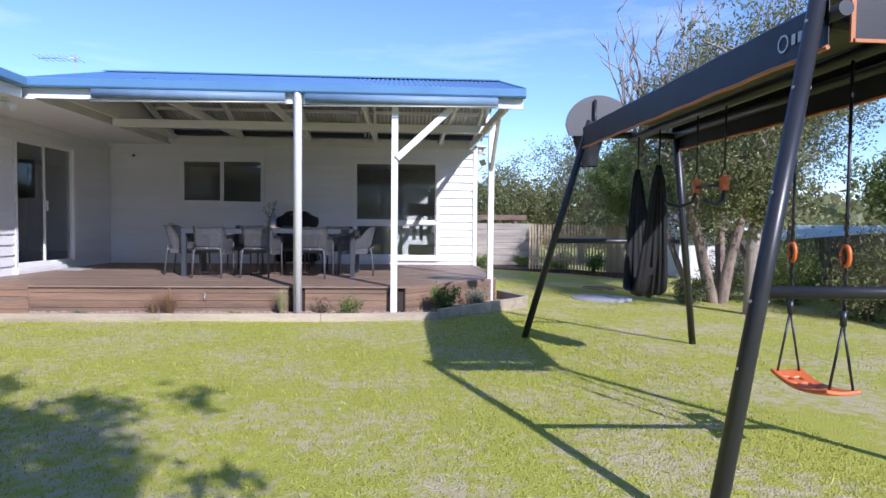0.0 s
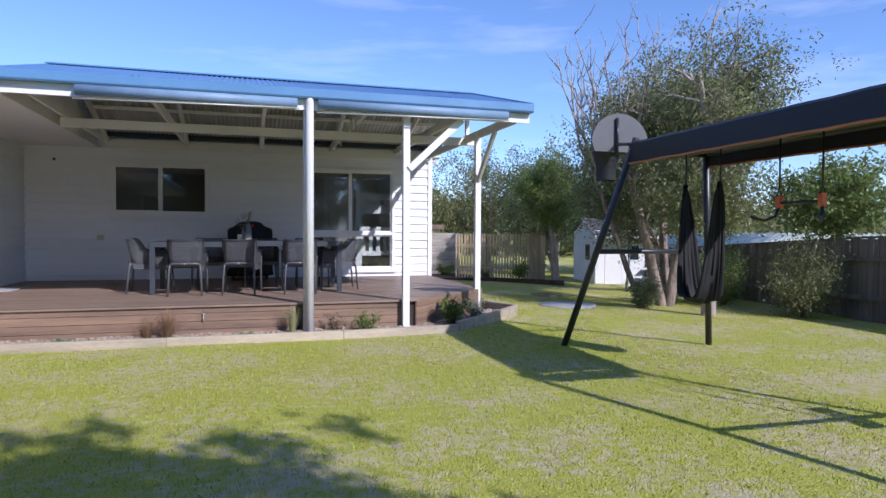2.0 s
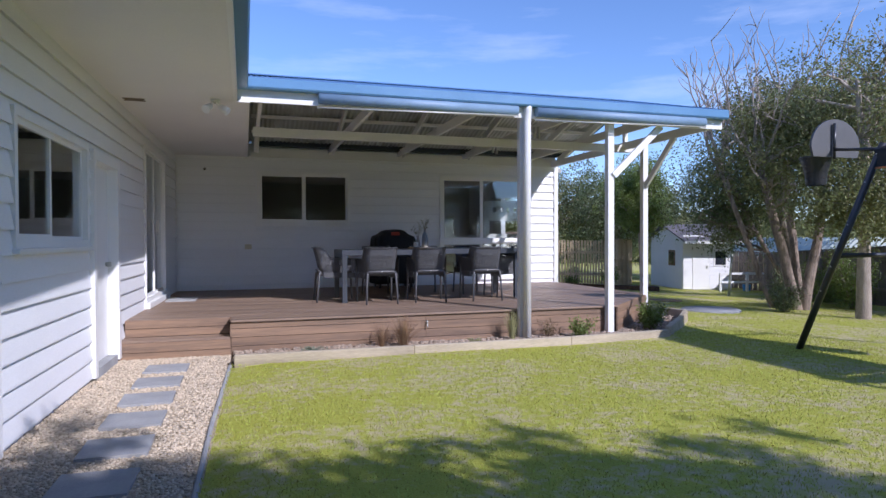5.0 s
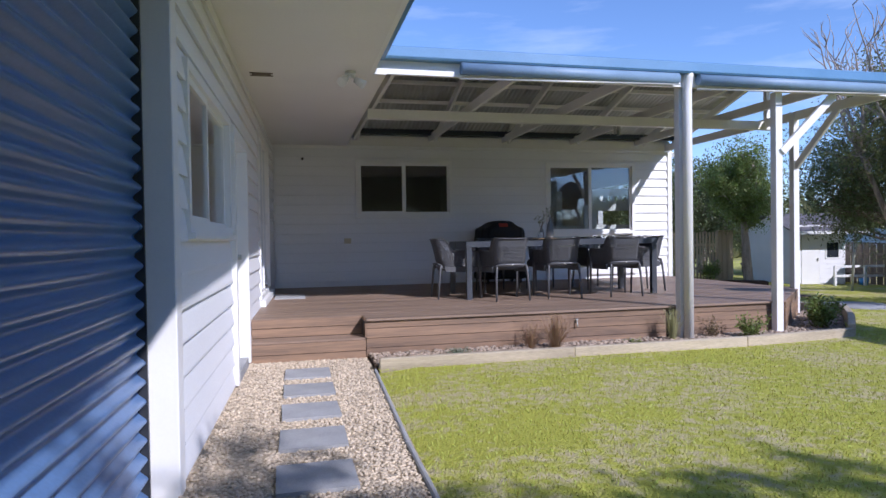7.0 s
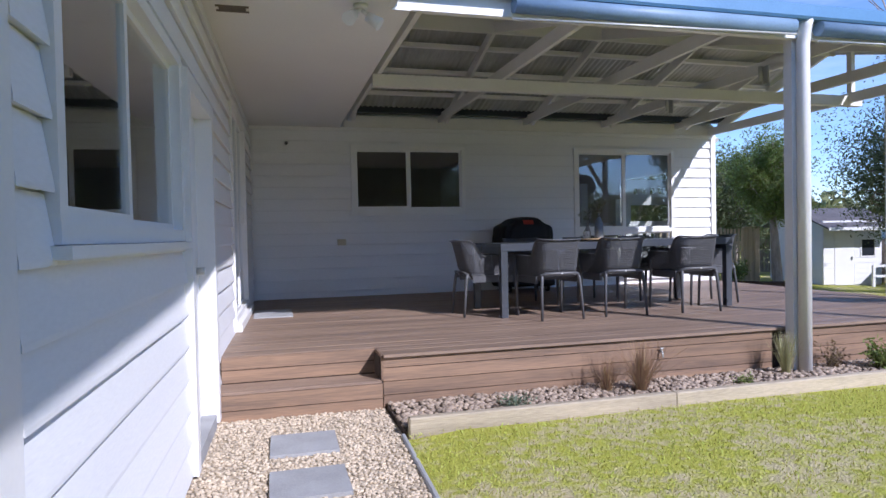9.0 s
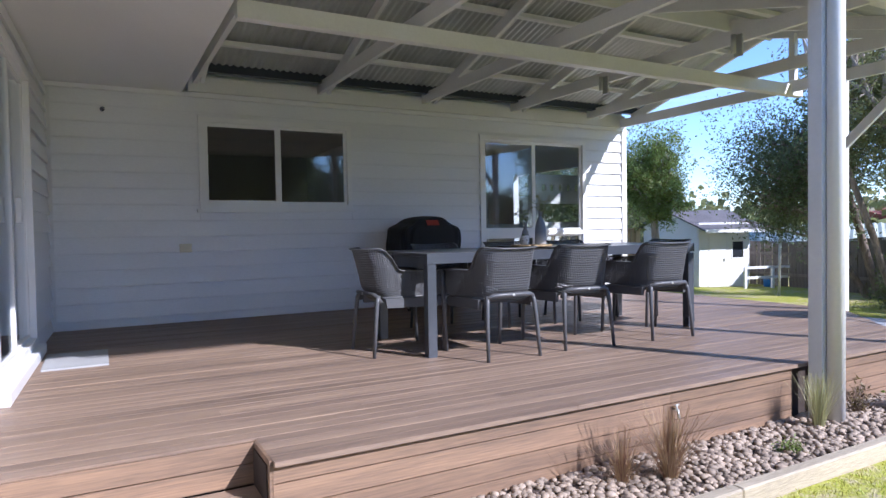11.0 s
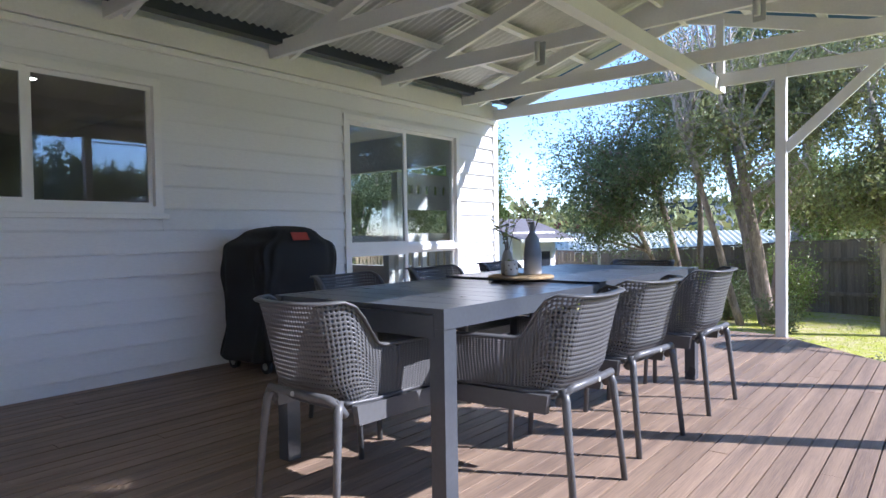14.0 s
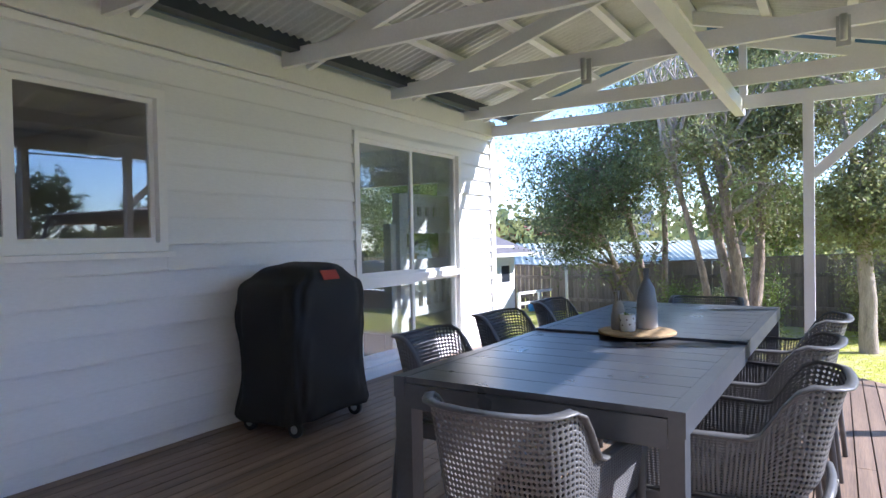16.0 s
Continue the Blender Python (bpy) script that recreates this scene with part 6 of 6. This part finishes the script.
def stone_mesh(seed, squash):
    r = random.Random(seed)
    bm = B()
    bmesh.ops.create_icosphere(bm, subdivisions=1 if squash > 0.5 else 2, radius=1.0)
    for v in bm.verts:
        v.co *= 1 + 0.28 * noise.noise(v.co * 1.3 + Vector((seed * 3.1, 0, 0)))
        v.co.z *= squash
        v.co.x *= 1.25
    for f in bm.faces:
        f.smooth = True
    return bm


PEBBLE = mat("river_pebble", (0.36, 0.285, 0.215), 0.7, vary=0.15, scale=6, fine=40, bump=0.15, per_object=0.35, per_island=0.0)
PEBBLES = mat("river_pebbles_mixed", (0.36, 0.285, 0.215), 0.7, vary=0.15, scale=6, fine=40, bump=0.15, per_island=0.35)
GRAVEL = mat("cream_gravel", (0.58, 0.485, 0.36), 0.85, vary=0.12, scale=8, fine=60, bump=0.15, per_island=0.25)


def stones_joined(name, spots, protos, material, label, category):
    vs, fs, o = [], [], 0
    for (x, y, z, s, a, k) in spots:
        pv, pf = protos[k]
        c, sn = math.cos(a), math.sin(a)
        R = np.array([[c, -sn, 0], [sn, c, 0], [0, 0, 1]])
        vs.append(pv @ R.T * s + [x, y, z])
        fs.append(pf + o)
        o += len(pv)
    v = np.concatenate(vs).astype(np.float32)
    f = np.concatenate(fs).astype(np.int32)
    me = bpy.data.meshes.new(name)
    me.vertices.add(len(v))
    me.vertices.foreach_set("co", v.ravel())
    me.loops.add(f.size)
    me.loops.foreach_set("vertex_index", f.ravel())
    me.polygons.add(len(f))
    me.polygons.foreach_set("loop_start", (np.arange(len(f)) * 3).astype(np.int32))
    me.polygons.foreach_set("loop_total", np.full(len(f), 3, np.int32))
    me.polygons.foreach_set("use_smooth", np.ones(len(f), bool))
    me.update(calc_edges=True)
    me.materials.append(material)
    return tagged(new(name, me), label, category, kind="stuff")


def proto(bm):
    v = np.array([p.co[:] for p in bm.verts])
    bm.verts.index_update()
    f = np.array([[q.index for q in p.verts] for p in bm.faces])
    bm.free()
    return v, f


g = np.random.default_rng(11)
protos = [proto(stone_mesh(k, 0.7)) for k in range(6)]
spots = []
while len(spots) < 20000:
    y = g.uniform(1.5, 9.07)
    x = g.uniform(-6.16, -4.88)
    if x > -4.90 - 0.028 * (8.4 - y) or any(abs(x + 5.49 + 0.004 * k) < 0.205 and abs(y - 8.39 + 0.645 * k) < 0.20 for k in range(9)) and g.uniform() > 0.03:
        continue
    spots.append((x, y, -0.014 + g.uniform(-0.004, 0.004), g.uniform(0.006, 0.013), g.uniform(0, 6.28), int(g.integers(6))))
stones_joined("gravel", spots, protos, GRAVEL, "loose cream and tan gravel stones", "gravel")
spots = []
near = []
while len(spots) + len(near) < 5200:
    x = g.uniform(-4.84, 2.0)
    lo = 8.43 + 0.02 * (x + 4.88) if x < 0.62 else 8.62 + (x - 0.62) * 1.02
    hi = 9.05 if x < 0.18 else 9.03 + (x - 0.18) * 0.95
    y = g.uniform(lo, hi)
    s = (x, y, 0.018 + g.uniform(-0.006, 0.012), g.uniform(0.010, 0.028), g.uniform(0, 6.28), int(g.integers(6)))
    if -3.9 < x < -1.3 and len(near) < 290 and s[3] > 0.018:
        near.append(s)
    else:
        spots.append(s)
pebbles = stones_joined("pebbles", spots, protos, PEBBLES, "rounded grey and tan river pebbles below the deck", "pebbles")

# lawn blades
def grass_patch(n, x0, x1, y0, y1, h, seed):
    g = np.random.default_rng(seed)
    x, y = g.uniform(x0, x1, n), g.uniform(y0, y1, n)
    keep = ~((y > 8.33) & (x < 0.62)) & ~((y > 8.33 + (x - 0.4) * 1.0) & (x < 2.15) & (x > 0.3)) & ~((x < -4.87 + 0.028 * (y - 8.4)) & (y < 9.5))
    x, y = x[keep], y[keep]
    z = np.array([ground_z(a, b) for a, b in zip(x, y)]) - 0.004
    z += 0.018 * np.array([noise.noise((a * 0.6, b * 0.6, 0)) for a, b in zip(x, y)])
    p = np.stack([x, y, z], 1)
    return leaf_blades(p, np.stack([g.normal(0, 0.55, len(p)), g.normal(0, 0.55, len(p)), np.ones(len(p))], 1), h, 0.006, g)


def blade_material():
    m = leaf_material("grass_blade", (0.44, 0.455, 0.08), 0.35, 0.3)
    return m


gm = grass_patch(70000, -5.0, 2.8, 2.6, 8.8, 0.028, 3)
lawn_blades = leaves_part("grass", gm, blade_material(), None)
tagged(lawn_blades, "short mown grass blades of the lawn", "grass", kind="stuff")
gm = grass_patch(26000, 0.5, 7.5, 5.0, 13.5, 0.03, 4)
gm.materials.append(bpy.data.materials["grass_blade"])
tagged(new("grass", gm), "short mown grass blades of the back lawn", "grass", kind="stuff")

# ---- deck boards, last ----
r = random.Random(9)
pitch = 0.0915
yb = 13.77
row = 0
while yb > 9.06:
    y0, y1 = yb - pitch + 0.0075, yb
    lim = deck_right(max(y0, 9.05))
    x_left = -5.90 - (13.8 - yb) * 0.0305 if y0 > 9.33 else -4.88
    start = x_left
    joins = sorted(r.uniform(-5.0, 1.2) for _ in range(2)) if lim - x_left > 4 else [r.uniform(-3.5, -1.0)]
    xsn = [x_left] + [j for j in joins if x_left + 0.6 < j < lim - 0.6] + [lim]
    for a, b in zip(xsn, xsn[1:]):
        bm = B()
        lim1 = deck_right(max(y1, 9.05))
        end0, end1 = (b, min(lim1, DECK_END) if b == lim else b)
        prism(bm, [(a + 0.001, y0), (end0 - 0.001, y0), (end1 - 0.001, y1), (a + 0.001, y1)], "z", DECK_Z - 0.022, DECK_Z + r.uniform(-0.0012, 0.0012))
        part("deck_board", bm, DECK, deck)
    yb -= pitch
    row += 1
# step tread and risers
for k in range(3):
    bm = B()
    box(bm, -6.035, -4.89, 9.06 + k * 0.09, 9.145 + k * 0.09, 0.170, 0.192)
    part("step_board", bm, DECK, deck)


def risers(a, b, z0, z1, n):
    a, b = Vector((*a, 0)), Vector((*b, 0))
    ang = math.degrees(math.atan2(b.y - a.y, b.x - a.x))
    L = (b - a).length
    h = (z1 - z0) / n
    for k in range(n):
        cutp = [0, L] if L < 2 else [0, r.uniform(0.3, 0.7) * L, L]
        for c, d in zip(cutp, cutp[1:]):
            bm = B()
            box(bm, c + 0.001, d - 0.001, -0.022, 0.0, z0 + k * h + 0.003, z0 + (k + 1) * h - 0.003)
            ob = part("riser_board", bm, DECKFACE, deck, bevel=0.002)
            ob.matrix_basis = pose(a.x, a.y, 0, 0, 0, ang)


risers((-4.88, 9.075), (-1.42, 9.075), -0.02, DECK_Z - 0.001, 4)
risers((-1.20, 9.075), (0.0, 9.075), -0.02, DECK_Z - 0.001, 4)
risers((0.18, 9.06), (1.63, 10.44), -0.12, DECK_Z - 0.001, 5)
risers((1.655, 10.46), (1.655, 13.7), -0.12, DECK_Z - 0.001, 5)
risers((-6.03, 9.36), (-4.885, 9.36), 0.193, DECK_Z - 0.001, 2)
risers((-6.035, 9.075), (-4.885, 9.075), -0.05, 0.170, 2)
bm = B()
box(bm, -4.893, -4.872, 9.056, 9.36, 0.193, DECK_Z - 0.002)
part("side_board", bm, DECKFACE, deck)
# the nearest pebbles one by one
protos_me = [mesh_of("pebble", stone_mesh(k, 0.7), PEBBLE) for k in range(6)]
for x, y, z, s, a, k in near:
    piece("pebble", protos_me[k], pebbles, pose(x, y, z, 0, 0, math.degrees(a)) @ Matrix.Diagonal((s, s, s, 1)))
